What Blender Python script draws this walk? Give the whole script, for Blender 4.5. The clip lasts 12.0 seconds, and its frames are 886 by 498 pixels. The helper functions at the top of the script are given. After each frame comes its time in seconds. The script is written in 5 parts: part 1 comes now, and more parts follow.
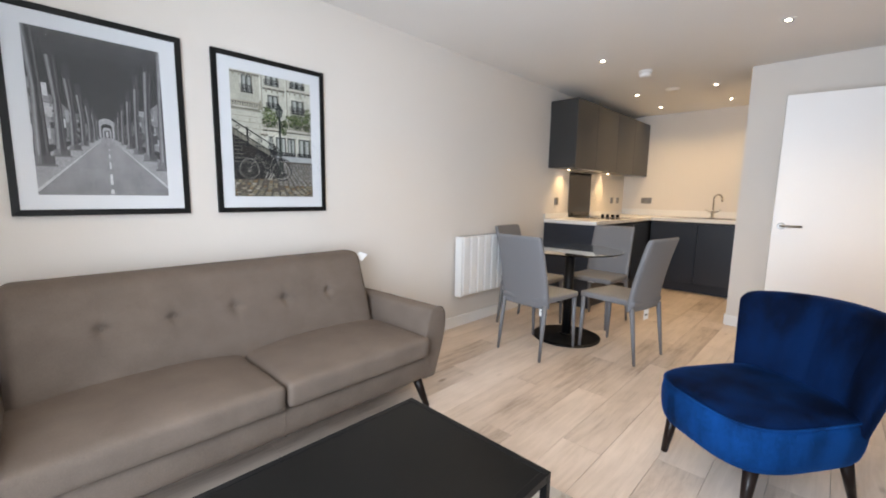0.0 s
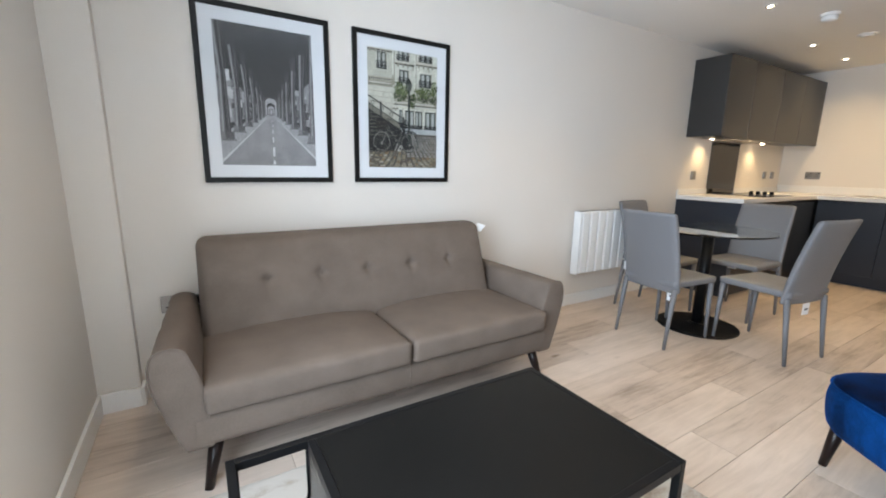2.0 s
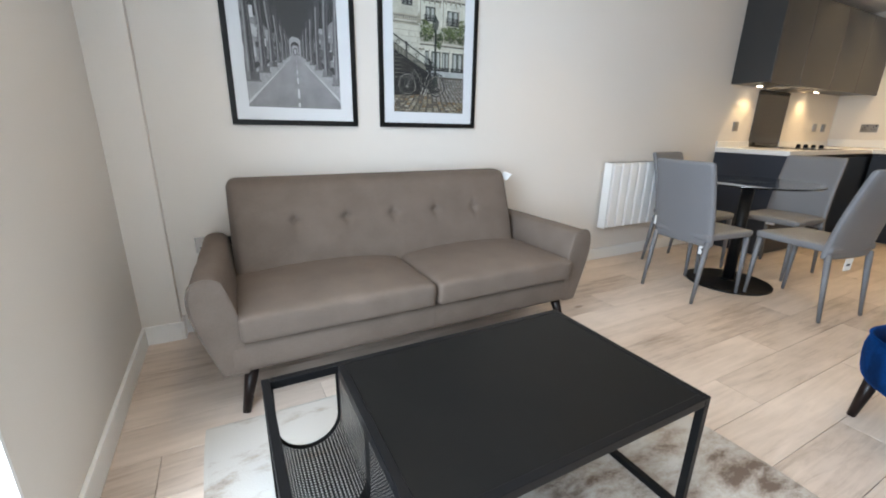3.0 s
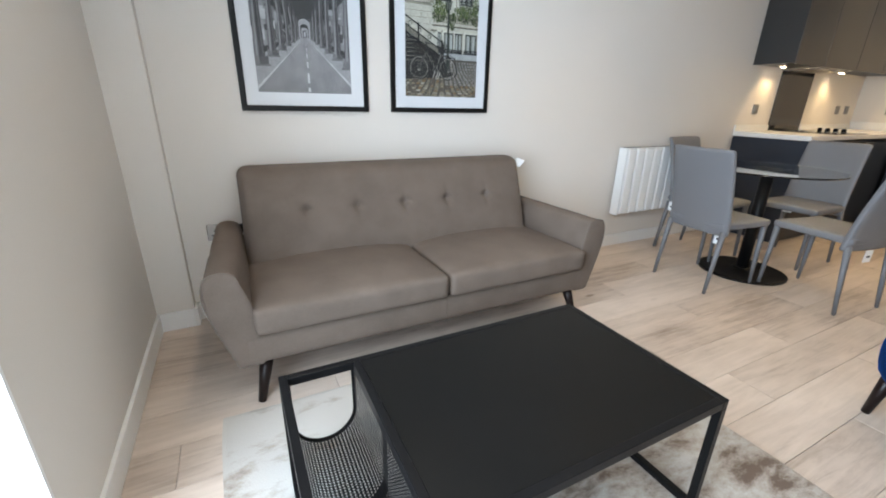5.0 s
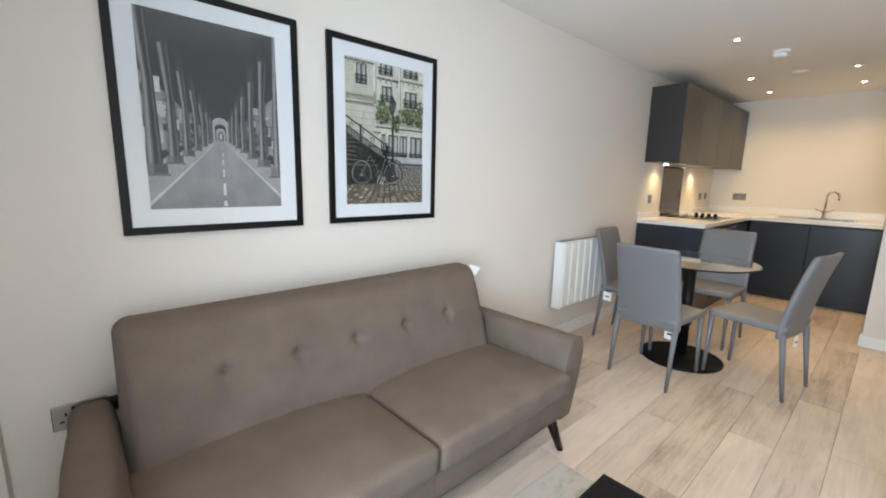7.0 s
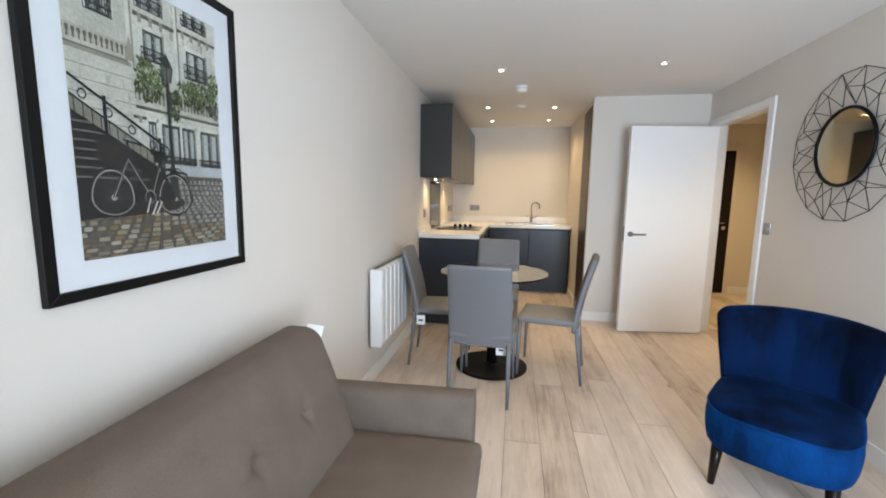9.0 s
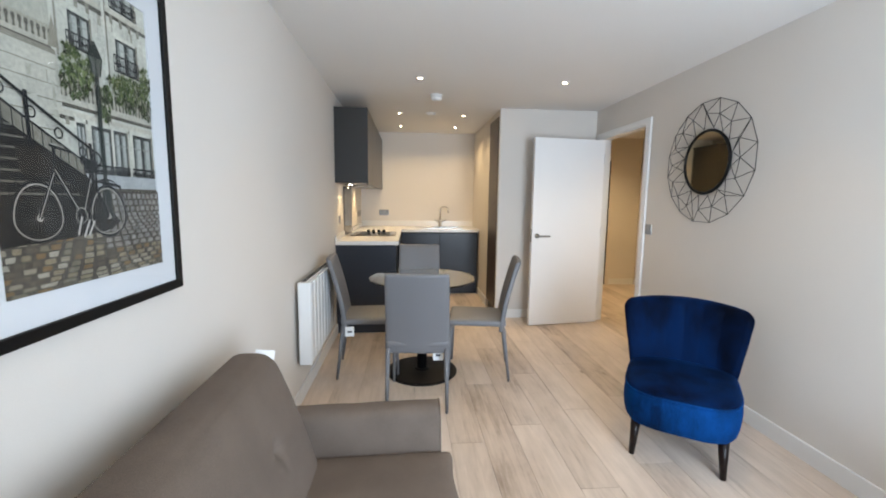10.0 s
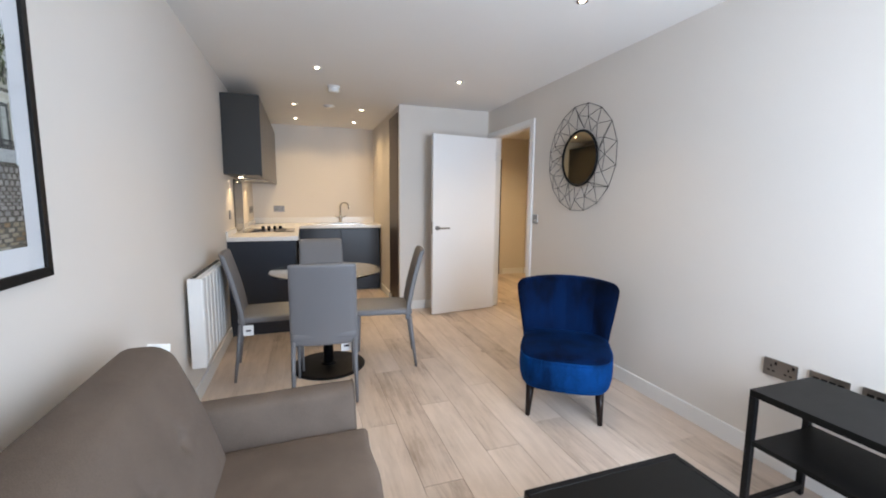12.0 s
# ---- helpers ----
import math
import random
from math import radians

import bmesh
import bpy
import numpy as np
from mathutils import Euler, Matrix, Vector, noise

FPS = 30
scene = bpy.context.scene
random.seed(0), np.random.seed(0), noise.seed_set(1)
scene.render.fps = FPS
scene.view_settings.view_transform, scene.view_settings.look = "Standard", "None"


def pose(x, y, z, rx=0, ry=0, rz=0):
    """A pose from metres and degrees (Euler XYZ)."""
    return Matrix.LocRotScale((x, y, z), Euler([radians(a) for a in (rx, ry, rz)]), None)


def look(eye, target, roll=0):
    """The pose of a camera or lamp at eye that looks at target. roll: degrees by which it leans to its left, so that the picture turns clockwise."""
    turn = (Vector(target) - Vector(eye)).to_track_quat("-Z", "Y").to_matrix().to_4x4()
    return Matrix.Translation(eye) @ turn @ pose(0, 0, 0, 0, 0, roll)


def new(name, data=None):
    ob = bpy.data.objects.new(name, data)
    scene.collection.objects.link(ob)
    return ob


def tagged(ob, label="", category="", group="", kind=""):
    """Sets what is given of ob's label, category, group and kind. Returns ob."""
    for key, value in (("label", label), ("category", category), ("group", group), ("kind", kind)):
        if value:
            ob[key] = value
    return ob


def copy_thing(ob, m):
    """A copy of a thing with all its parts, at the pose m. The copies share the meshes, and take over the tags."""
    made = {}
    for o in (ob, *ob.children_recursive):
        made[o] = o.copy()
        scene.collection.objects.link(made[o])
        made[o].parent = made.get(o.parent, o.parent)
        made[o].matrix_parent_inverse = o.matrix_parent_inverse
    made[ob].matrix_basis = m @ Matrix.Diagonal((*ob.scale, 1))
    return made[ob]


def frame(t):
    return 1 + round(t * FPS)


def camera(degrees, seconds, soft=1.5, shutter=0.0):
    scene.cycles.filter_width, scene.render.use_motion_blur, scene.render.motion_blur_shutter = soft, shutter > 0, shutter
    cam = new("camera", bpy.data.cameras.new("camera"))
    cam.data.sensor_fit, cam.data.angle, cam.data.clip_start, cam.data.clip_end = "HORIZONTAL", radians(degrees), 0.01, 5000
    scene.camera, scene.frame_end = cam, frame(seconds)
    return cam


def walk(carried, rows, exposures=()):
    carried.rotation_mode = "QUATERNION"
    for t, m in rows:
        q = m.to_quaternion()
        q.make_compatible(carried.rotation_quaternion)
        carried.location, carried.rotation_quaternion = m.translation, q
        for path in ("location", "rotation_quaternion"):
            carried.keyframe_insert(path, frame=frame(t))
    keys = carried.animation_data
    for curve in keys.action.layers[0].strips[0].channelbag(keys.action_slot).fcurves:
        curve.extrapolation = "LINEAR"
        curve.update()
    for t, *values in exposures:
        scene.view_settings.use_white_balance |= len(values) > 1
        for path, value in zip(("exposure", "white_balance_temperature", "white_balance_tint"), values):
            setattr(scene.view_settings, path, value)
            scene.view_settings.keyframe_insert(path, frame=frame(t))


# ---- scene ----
cam = camera(94.7, 12.0, 1.9)
PATH = [
    (0, (0.099, 0.097, 1.183), (-1.28, 1.521, 0.918), 0.9),
    (0.5, (0.086, 0.08, 1.171), (-1.39, 1.399, 0.887), 0.9),
    (1, (0.08, 0.07, 1.162), (-1.484, 1.281, 0.862), 0.9),
    (1.5, (0.07, 0.046, 1.166), (-1.563, 1.15, 0.83), 1.0),
    (2, (0.065, 0.026, 1.161), (-1.615, 1.038, 0.769), 1.0),
    (2.5, (0.062, 0.011, 1.12), (-1.636, 0.953, 0.643), 1.1),
    (3, (0.068, 0.013, 1.082), (-1.624, 0.908, 0.503), 1.1),
    (5, (0.023, 0.001, 1.129), (-1.653, 0.857, 0.45), 1.3),
    (5.5, (-0.015, -0.005, 1.204), (-1.716, 0.877, 0.628), 1.3),
    (6, (-0.121, -0.039, 1.256), (-1.838, 0.891, 0.822), 1.5),
    (6.5, (-0.31, -0.054, 1.271), (-1.953, 1.023, 0.896), 1.4),
    (8.5, (-1.158, 0.098, 1.332), (-1.714, 2.0, 1.057), 0.9),
    (9, (-1.33, 0.165, 1.315), (-1.674, 2.118, 1.056), 0.9),
    (9.5, (-1.453, 0.19, 1.334), (-1.605, 2.169, 1.088), 0.8),
    (10, (-1.583, 0.16, 1.343), (-1.414, 2.138, 1.103), 0.7),
    (10.5, (-1.633, 0.127, 1.342), (-1.272, 2.08, 1.108), 0.6),
    (11, (-1.648, 0.095, 1.319), (-1.226, 2.036, 1.086), 0.6),
    (11.5, (-1.652, 0.08, 1.287), (-1.148, 2.001, 1.053), 0.5),
    (12, (-1.63, 0.083, 1.279), (-0.986, 1.961, 1.043), 0.5),
]
walk(cam, [(t, look(eye, target, roll)) for t, eye, target, roll in PATH],
     exposures=[(0.0, 0.05, 6900, 15), (2.0, 0.07, 6600, 11), (5.0, 0.04, 6550, 10), (6.5, 0.06, 6800, 10), (8.5, 0.0, 6650, 11), (9.5, 0.02, 6550, 10), (12.0, -0.06, 6500, 14)])

# ---- world, sun, window light ----
world = bpy.data.worlds.new("sky_world")
scene.world = world
world.use_nodes = True
wn = world.node_tree
sky = wn.nodes.new("ShaderNodeTexSky")
sky.sky_type = "NISHITA"
sky.sun_disc = False
sky.sun_elevation = radians(42)
sky.sun_rotation = radians(150)
wn.links.new(sky.outputs[0], wn.nodes["Background"].inputs[0])
wn.nodes["Background"].inputs[1].default_value = 0.12


def lamp(name, kind, m, energy, color, **settings):
    data = bpy.data.lights.new(name, kind)
    data.energy, data.color = energy, color
    if kind == "AREA":
        data.shape, data.size, data.size_y = "RECTANGLE", settings["size"], settings["size_y"]
        data.spread = radians(settings["spread"])
    if kind == "SPOT":
        data.spot_size, data.spot_blend, data.shadow_soft_size = radians(settings["cone"]), settings["blend"], 0.035
    ob = new(name, data)
    ob.matrix_world = m
    return ob


WARM = (1.0, 0.715, 0.365)
lamp("window_daylight", "AREA", look((-0.255, -0.69, 1.15), (-0.255, 2.0, 0.90)), 108, (0.69, 0.838, 1.0), size=1.25, size_y=1.85, spread=156)
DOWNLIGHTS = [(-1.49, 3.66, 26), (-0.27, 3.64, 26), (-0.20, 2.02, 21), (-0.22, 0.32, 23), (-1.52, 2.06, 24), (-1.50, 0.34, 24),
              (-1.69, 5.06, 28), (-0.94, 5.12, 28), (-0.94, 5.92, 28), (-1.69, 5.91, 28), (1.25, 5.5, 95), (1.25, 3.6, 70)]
CEIL = 2.335
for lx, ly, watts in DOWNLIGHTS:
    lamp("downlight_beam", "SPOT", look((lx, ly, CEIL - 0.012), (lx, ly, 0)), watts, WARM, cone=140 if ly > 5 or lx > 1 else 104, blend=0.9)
for ly in (4.52, 5.62):
    lamp("cabinet_beam", "SPOT", look((-2.19, ly, 1.478), (-2.26, ly, 0)), 8.0, WARM, cone=120, blend=0.8)


# ---- materials ----
def nodes_of(name):
    m = bpy.data.materials.new(name)
    m.use_nodes = True
    t = m.node_tree
    return m, t, t.nodes["Principled BSDF"]


def put(t, kind, **values):
    n = t.nodes.new(kind)
    for k, v in values.items():
        n.inputs[k].default_value = v
    return n


def mat(name, col, rough=0.5, metal=0.0, var=0.05, scale=6.0, fine=120.0, bump=0.0, coat=0.0, sheen=0.0, stretch=(1, 1, 1), rvar=0.08, spec=0.5, contrast=0.4, folds=0.0):
    """Two scales of noise on colour and gloss, with fine relief."""
    m, t, p = nodes_of(name)
    co = t.nodes.new("ShaderNodeTexCoord")
    mp = put(t, "ShaderNodeMapping")
    mp.inputs["Scale"].default_value = stretch
    t.links.new(co.outputs["Object"], mp.inputs["Vector"])
    n1 = put(t, "ShaderNodeTexNoise", Scale=scale, Detail=4.0)
    n2 = put(t, "ShaderNodeTexNoise", Scale=fine, Detail=3.0)
    for n in (n1, n2):
        t.links.new(mp.outputs[0], n.inputs["Vector"])
    add = t.nodes.new("ShaderNodeMath")
    add.operation = "ADD"
    t.links.new(n1.outputs[0], add.inputs[0])
    t.links.new(n2.outputs[0], add.inputs[1])
    rng = put(t, "ShaderNodeMapRange")
    rng.inputs["From Min"].default_value, rng.inputs["From Max"].default_value = 1 - contrast, 1 + contrast
    t.links.new(add.outputs[0], rng.inputs["Value"])
    ramp = t.nodes.new("ShaderNodeValToRGB")
    ramp.color_ramp.elements[0].color = (*[c * (1 - var) for c in col], 1)
    ramp.color_ramp.elements[1].color = (*[min(1, c * (1 + var)) for c in col], 1)
    t.links.new(rng.outputs[0], ramp.inputs[0])
    t.links.new(ramp.outputs[0], p.inputs["Base Color"])
    rr = put(t, "ShaderNodeMapRange")
    rr.inputs["To Min"].default_value, rr.inputs["To Max"].default_value = max(0.02, rough - rvar), min(1, rough + rvar)
    t.links.new(n1.outputs[0], rr.inputs["Value"])
    t.links.new(rr.outputs[0], p.inputs["Roughness"])
    p.inputs["Metallic"].default_value = metal
    p.inputs["Coat Weight"].default_value = coat
    p.inputs["Specular IOR Level"].default_value = spec
    p.inputs["Sheen Weight"].default_value = sheen
    if bump:
        b = put(t, "ShaderNodeBump", Strength=bump, Distance=0.002)
        t.links.new(n2.outputs[0], b.inputs["Height"])
        t.links.new(b.outputs[0], p.inputs["Normal"])
        if folds:
            soft = put(t, "ShaderNodeBump", Strength=folds, Distance=0.02)
            t.links.new(n1.outputs[0], soft.inputs["Height"])
            t.links.new(soft.outputs[0], b.inputs["Normal"])
    return m


def plain(name, col, rough=0.5, metal=0.0):
    return mat(name, col, rough, metal, var=0.04, scale=30, fine=300, rvar=0.03)


def glow(name, col, strength):
    m, t, p = nodes_of(name)
    p.inputs["Emission Color"].default_value = (*col, 1)
    p.inputs["Emission Strength"].default_value = strength
    return m


def pane_glass(name, tint=(1, 1, 1), gloss=1.45, rough=0.0):
    """Thin clear glass: see-through, with a Fresnel gloss."""
    m, t, p = nodes_of(name)
    t.nodes.remove(p)
    tr, gl = put(t, "ShaderNodeBsdfTransparent", Color=(*tint, 1)), put(t, "ShaderNodeBsdfGlossy", Roughness=rough)
    fr, mix = put(t, "ShaderNodeFresnel", IOR=gloss), t.nodes.new("ShaderNodeMixShader")
    t.links.new(fr.outputs[0], mix.inputs[0])
    t.links.new(tr.outputs[0], mix.inputs[1])
    t.links.new(gl.outputs[0], mix.inputs[2])
    t.links.new(mix.outputs[0], t.nodes["Material Output"].inputs[0])
    return m


def solid_glass(name, tint):
    m, t, p = nodes_of(name)
    p.inputs["Base Color"].default_value = (*tint, 1)
    p.inputs["Roughness"].default_value = 0.01
    p.inputs["IOR"].default_value = 1.48
    p.inputs["Transmission Weight"].default_value = 1.0
    return m


def wood_floor():
    """Pale limed oak: long grain, a few knots, a tone of its own per plank."""
    m, t, p = nodes_of("oak_plank")
    co, info = t.nodes.new("ShaderNodeTexCoord"), t.nodes.new("ShaderNodeObjectInfo")
    off = t.nodes.new("ShaderNodeVectorMath")
    off.operation = "SCALE"
    comb = put(t, "ShaderNodeCombineXYZ", X=11.0, Y=37.0, Z=5.0)
    t.links.new(comb.outputs[0], off.inputs[0])
    t.links.new(info.outputs["Random"], off.inputs["Scale"])
    add = t.nodes.new("ShaderNodeVectorMath")
    t.links.new(co.outputs["Object"], add.inputs[0])
    t.links.new(off.outputs[0], add.inputs[1])
    streak = put(t, "ShaderNodeMapping")
    streak.inputs["Scale"].default_value = (19, 1.5, 19)
    t.links.new(add.outputs[0], streak.inputs[0])
    g1 = put(t, "ShaderNodeTexNoise", Scale=1.6, Detail=6.0, Roughness=0.62, Distortion=0.9)
    t.links.new(streak.outputs[0], g1.inputs["Vector"])
    blot = put(t, "ShaderNodeMapping")
    blot.inputs["Scale"].default_value = (4.5, 1.8, 3)
    t.links.new(add.outputs[0], blot.inputs[0])
    g2 = put(t, "ShaderNodeTexNoise", Scale=1.3, Detail=5.0, Roughness=0.6)
    t.links.new(blot.outputs[0], g2.inputs["Vector"])
    knot = put(t, "ShaderNodeTexVoronoi", Scale=1.0)
    km = put(t, "ShaderNodeMapping")
    km.inputs["Scale"].default_value = (5.0, 2.0, 1.0)
    t.links.new(add.outputs[0], km.inputs[0])
    t.links.new(km.outputs[0], knot.inputs["Vector"])
    kr = put(t, "ShaderNodeMapRange")
    kr.inputs["From Min"].default_value, kr.inputs["From Max"].default_value = 0.01, 0.10
    kr.inputs["To Min"].default_value, kr.inputs["To Max"].default_value = 0.36, 0.0
    t.links.new(knot.outputs[0], kr.inputs[0])
    s1 = t.nodes.new("ShaderNodeMath"); s1.operation = "MULTIPLY_ADD"
    s1.inputs[1].default_value = 0.48
    t.links.new(g1.outputs[0], s1.inputs[0])
    s2 = t.nodes.new("ShaderNodeMath"); s2.operation = "MULTIPLY"
    s2.inputs[1].default_value = 0.52
    t.links.new(g2.outputs[0], s2.inputs[0])
    t.links.new(s2.outputs[0], s1.inputs[2])
    s3 = t.nodes.new("ShaderNodeMath"); s3.operation = "SUBTRACT"
    t.links.new(s1.outputs[0], s3.inputs[0])
    t.links.new(kr.outputs[0], s3.inputs[1])
    s4 = t.nodes.new("ShaderNodeMath"); s4.operation = "MULTIPLY_ADD"
    s4.inputs[1].default_value, s4.inputs[2].default_value = 0.22, -0.09
    t.links.new(info.outputs["Random"], s4.inputs[0])
    s5 = t.nodes.new("ShaderNodeMath")
    t.links.new(s3.outputs[0], s5.inputs[0])
    t.links.new(s4.outputs[0], s5.inputs[1])
    ramp = t.nodes.new("ShaderNodeValToRGB")
    e = ramp.color_ramp.elements
    e[0].position, e[0].color = 0.24, (0.27, 0.205, 0.155, 1)
    e[1].position, e[1].color = 0.68, (0.69, 0.585, 0.50, 1)
    mid = e.new(0.45)
    mid.color = (0.545, 0.452, 0.378, 1)
    t.links.new(s5.outputs[0], ramp.inputs[0])
    t.links.new(ramp.outputs[0], p.inputs["Base Color"])
    p.inputs["Roughness"].default_value = 0.42
    b = put(t, "ShaderNodeBump", Strength=0.12, Distance=0.002)
    t.links.new(g1.outputs[0], b.inputs["Height"])
    t.links.new(b.outputs[0], p.inputs["Normal"])
    return m


def rug_weave():
    """Short pile in pale greys with worn brown drifts."""
    m, t, p = nodes_of("rug_pile")
    co = t.nodes.new("ShaderNodeTexCoord")
    mp = t.nodes.new("ShaderNodeMapping")
    mp.inputs["Rotation"].default_value = (0, 0, 0.0)
    mp.inputs["Scale"].default_value = (2.2, 1.0, 1.0)
    t.links.new(co.outputs["Object"], mp.inputs["Vector"])
    big = put(t, "ShaderNodeTexNoise", Scale=1.5, Detail=2.0)
    mid = put(t, "ShaderNodeTexNoise", Scale=4.0, Detail=10.0, Roughness=0.66, Distortion=0.15)
    pile = put(t, "ShaderNodeTexNoise", Scale=260.0, Detail=2.0)
    t.links.new(co.outputs["Object"], big.inputs["Vector"])
    t.links.new(mp.outputs[0], mid.inputs["Vector"])
    t.links.new(co.outputs["Object"], pile.inputs["Vector"])
    total = None
    for n, w in ((big, 0.42), (mid, 0.88), (pile, 0.10)):
        s = t.nodes.new("ShaderNodeMath")
        s.operation = "MULTIPLY_ADD"
        s.inputs[1].default_value, s.inputs[2].default_value = w, 0.0
        t.links.new(n.outputs[0], s.inputs[0])
        if total:
            t.links.new(total.outputs[0], s.inputs[2])
        total = s
    place = t.nodes.new("ShaderNodeSeparateXYZ")
    t.links.new(co.outputs["Object"], place.inputs[0])
    drift = t.nodes.new("ShaderNodeMath")
    drift.operation = "MULTIPLY_ADD"
    drift.inputs[1].default_value, drift.inputs[2].default_value = -0.12, -0.055
    t.links.new(place.outputs[0], drift.inputs[0])
    both = t.nodes.new("ShaderNodeMath")
    t.links.new(total.outputs[0], both.inputs[0])
    t.links.new(drift.outputs[0], both.inputs[1])
    total = both
    ramp = t.nodes.new("ShaderNodeValToRGB")
    e = ramp.color_ramp.elements
    e[0].position, e[0].color = 0.575, (0.15, 0.11, 0.085, 1)
    e[1].position, e[1].color = 0.765, (0.50, 0.485, 0.455, 1)
    half = e.new(0.67)
    half.color = (0.38, 0.335, 0.29, 1)
    t.links.new(total.outputs[0], ramp.inputs[0])
    t.links.new(ramp.outputs[0], p.inputs["Base Color"])
    p.inputs["Roughness"].default_value = 0.95
    p.inputs["Specular IOR Level"].default_value = 0.1
    b = put(t, "ShaderNodeBump", Strength=0.5, Distance=0.003)
    t.links.new(pile.outputs[0], b.inputs["Height"])
    t.links.new(b.outputs[0], p.inputs["Normal"])
    return m


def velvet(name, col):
    """Royal blue velvet with brushed patches; col sets the tone, shaded or lit."""
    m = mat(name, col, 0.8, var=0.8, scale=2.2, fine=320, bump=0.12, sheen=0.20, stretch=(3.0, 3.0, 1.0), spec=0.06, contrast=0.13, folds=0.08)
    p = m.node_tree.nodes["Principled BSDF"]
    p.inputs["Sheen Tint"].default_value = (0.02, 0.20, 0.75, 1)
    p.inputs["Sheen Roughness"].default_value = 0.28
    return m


PAINT = mat("wall_paint", (0.70, 0.656, 0.605), 0.85, var=0.025, scale=1.5, fine=350, bump=0.06)
CEILING = mat("ceiling_paint", (0.80, 0.785, 0.765), 0.9, var=0.02, scale=1.5, fine=300, bump=0.05)
GLOSSWHITE = mat("white_gloss_paint", (0.80, 0.795, 0.78), 0.35, var=0.015, scale=3, fine=200)
DOORWHITE = mat("white_door_paint", (0.86, 0.86, 0.86), 0.42, var=0.012, scale=3, fine=200)
OAK = wood_floor()
SUBFLOOR = mat("dark_joint", (0.10, 0.08, 0.06), 0.9)
SOFA = mat("taupe_fabric", (0.139, 0.1095, 0.090), 0.74, var=0.16, scale=7, fine=420, bump=0.55, spec=0.16, sheen=0.02, contrast=0.26, folds=0.22)
DARKWOOD = mat("espresso_wood", (0.012, 0.007, 0.006), 0.32, var=0.25, spec=0.22, scale=8, stretch=(4, 4, 1))
# shaded and lit copies of one velvet: the chair's shading put into colour
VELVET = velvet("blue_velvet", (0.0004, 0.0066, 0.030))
VELVETLIT = velvet("blue_velvet_lit", (0.0009, 0.027, 0.112))
CHAIR = mat("grey_leatherette", (0.158, 0.160, 0.172), 0.5, var=0.04, scale=5, fine=420, bump=0.25)
BLACKMETAL = mat("black_powder_coat", (0.0055, 0.0055, 0.006), 0.36, var=0.1, scale=9, fine=600, bump=0.08, spec=0.16)
BLACKTOP = mat("black_textured_top", (0.005, 0.005, 0.0048), 0.40, var=0.12, scale=7, fine=700, bump=0.05, spec=0.17)
RUG = rug_weave()
NAVY = mat("slate_blue_laminate", (0.028, 0.034, 0.047), 0.30, var=0.03, scale=4, fine=300, rvar=0.008, spec=0.38)
GRAPHITE = mat("graphite_laminate", (0.036, 0.036, 0.036), 0.33, var=0.03, scale=4, fine=300, rvar=0.008, spec=0.45)
CARCASS = plain("dark_carcass", (0.02, 0.02, 0.022), 0.5)
QUARTZ = mat("white_quartz", (0.80, 0.785, 0.76), 0.22, var=0.02, scale=20, fine=400)
CHROME = mat("brushed_chrome", (0.62, 0.60, 0.57), 0.22, 1.0, var=0.03, scale=20)
NICKEL = mat("satin_nickel", (0.27, 0.255, 0.24), 0.35, 1.0, var=0.03, scale=20)
BLACKGLASS = mat("black_glass", (0.006, 0.006, 0.007), 0.05, var=0.02, coat=0.5, rvar=0.01)
BRONZEGLASS = mat("bronze_splash_glass", (0.018, 0.014, 0.011), 0.08, var=0.02, rvar=0.02, spec=0.35)
BROWNWOOD = mat("dark_brown_laminate", (0.055, 0.036, 0.024), 0.4, var=0.2, scale=6, fine=200, stretch=(8, 8, 1))
BLACK = mat("black_lacquer", (0.004, 0.004, 0.004), 0.42, var=0.05, scale=30, fine=300, spec=0.25)
WHITE = mat("white_plastic", (0.80, 0.80, 0.79), 0.35, var=0.015)
RADWHITE = mat("white_enamel", (0.78, 0.79, 0.79), 0.3, var=0.01)
TAGWHITE = mat("white_card", (0.80, 0.82, 0.83), 0.6, var=0.02)
INK = plain("ink", (0.02, 0.02, 0.03), 0.7)
MIRROR = plain("bronze_mirror_silver", (0.50, 0.43, 0.30), 0.01, 1.0)
TABLEGLASS = solid_glass("table_glass", (0.90, 0.95, 0.93))
PICGLASS = pane_glass("picture_glass", (0.97, 0.97, 0.97), 1.33, 0.03)
WINGLASS = pane_glass("window_glass", (0.97, 0.98, 0.98), 1.4)
LAMPGLOW = glow("lamp_lens", (1.0, 0.83, 0.6), 45.0)
MOUNT = mat("mount_board", (0.69, 0.70, 0.715), 0.8, var=0.01)


# ---- mesh tools ----
def part(name, bm, material, parent=None, label="", smooth=False):
    me = bpy.data.meshes.new(name)
    bm.to_mesh(me)
    bm.free()
    for one in material if isinstance(material, (list, tuple)) else [material]:
        me.materials.append(one)
    if smooth:
        me.shade_smooth()
    ob = new(name, me)
    ob.parent = parent
    return tagged(ob, label)


def thing(name, x, y, z, rz, label, category, group=""):
    ob = new(name)
    ob.empty_display_size = 0.1
    ob.matrix_world = pose(x, y, z, 0, 0, rz)
    return tagged(ob, label, category, group)


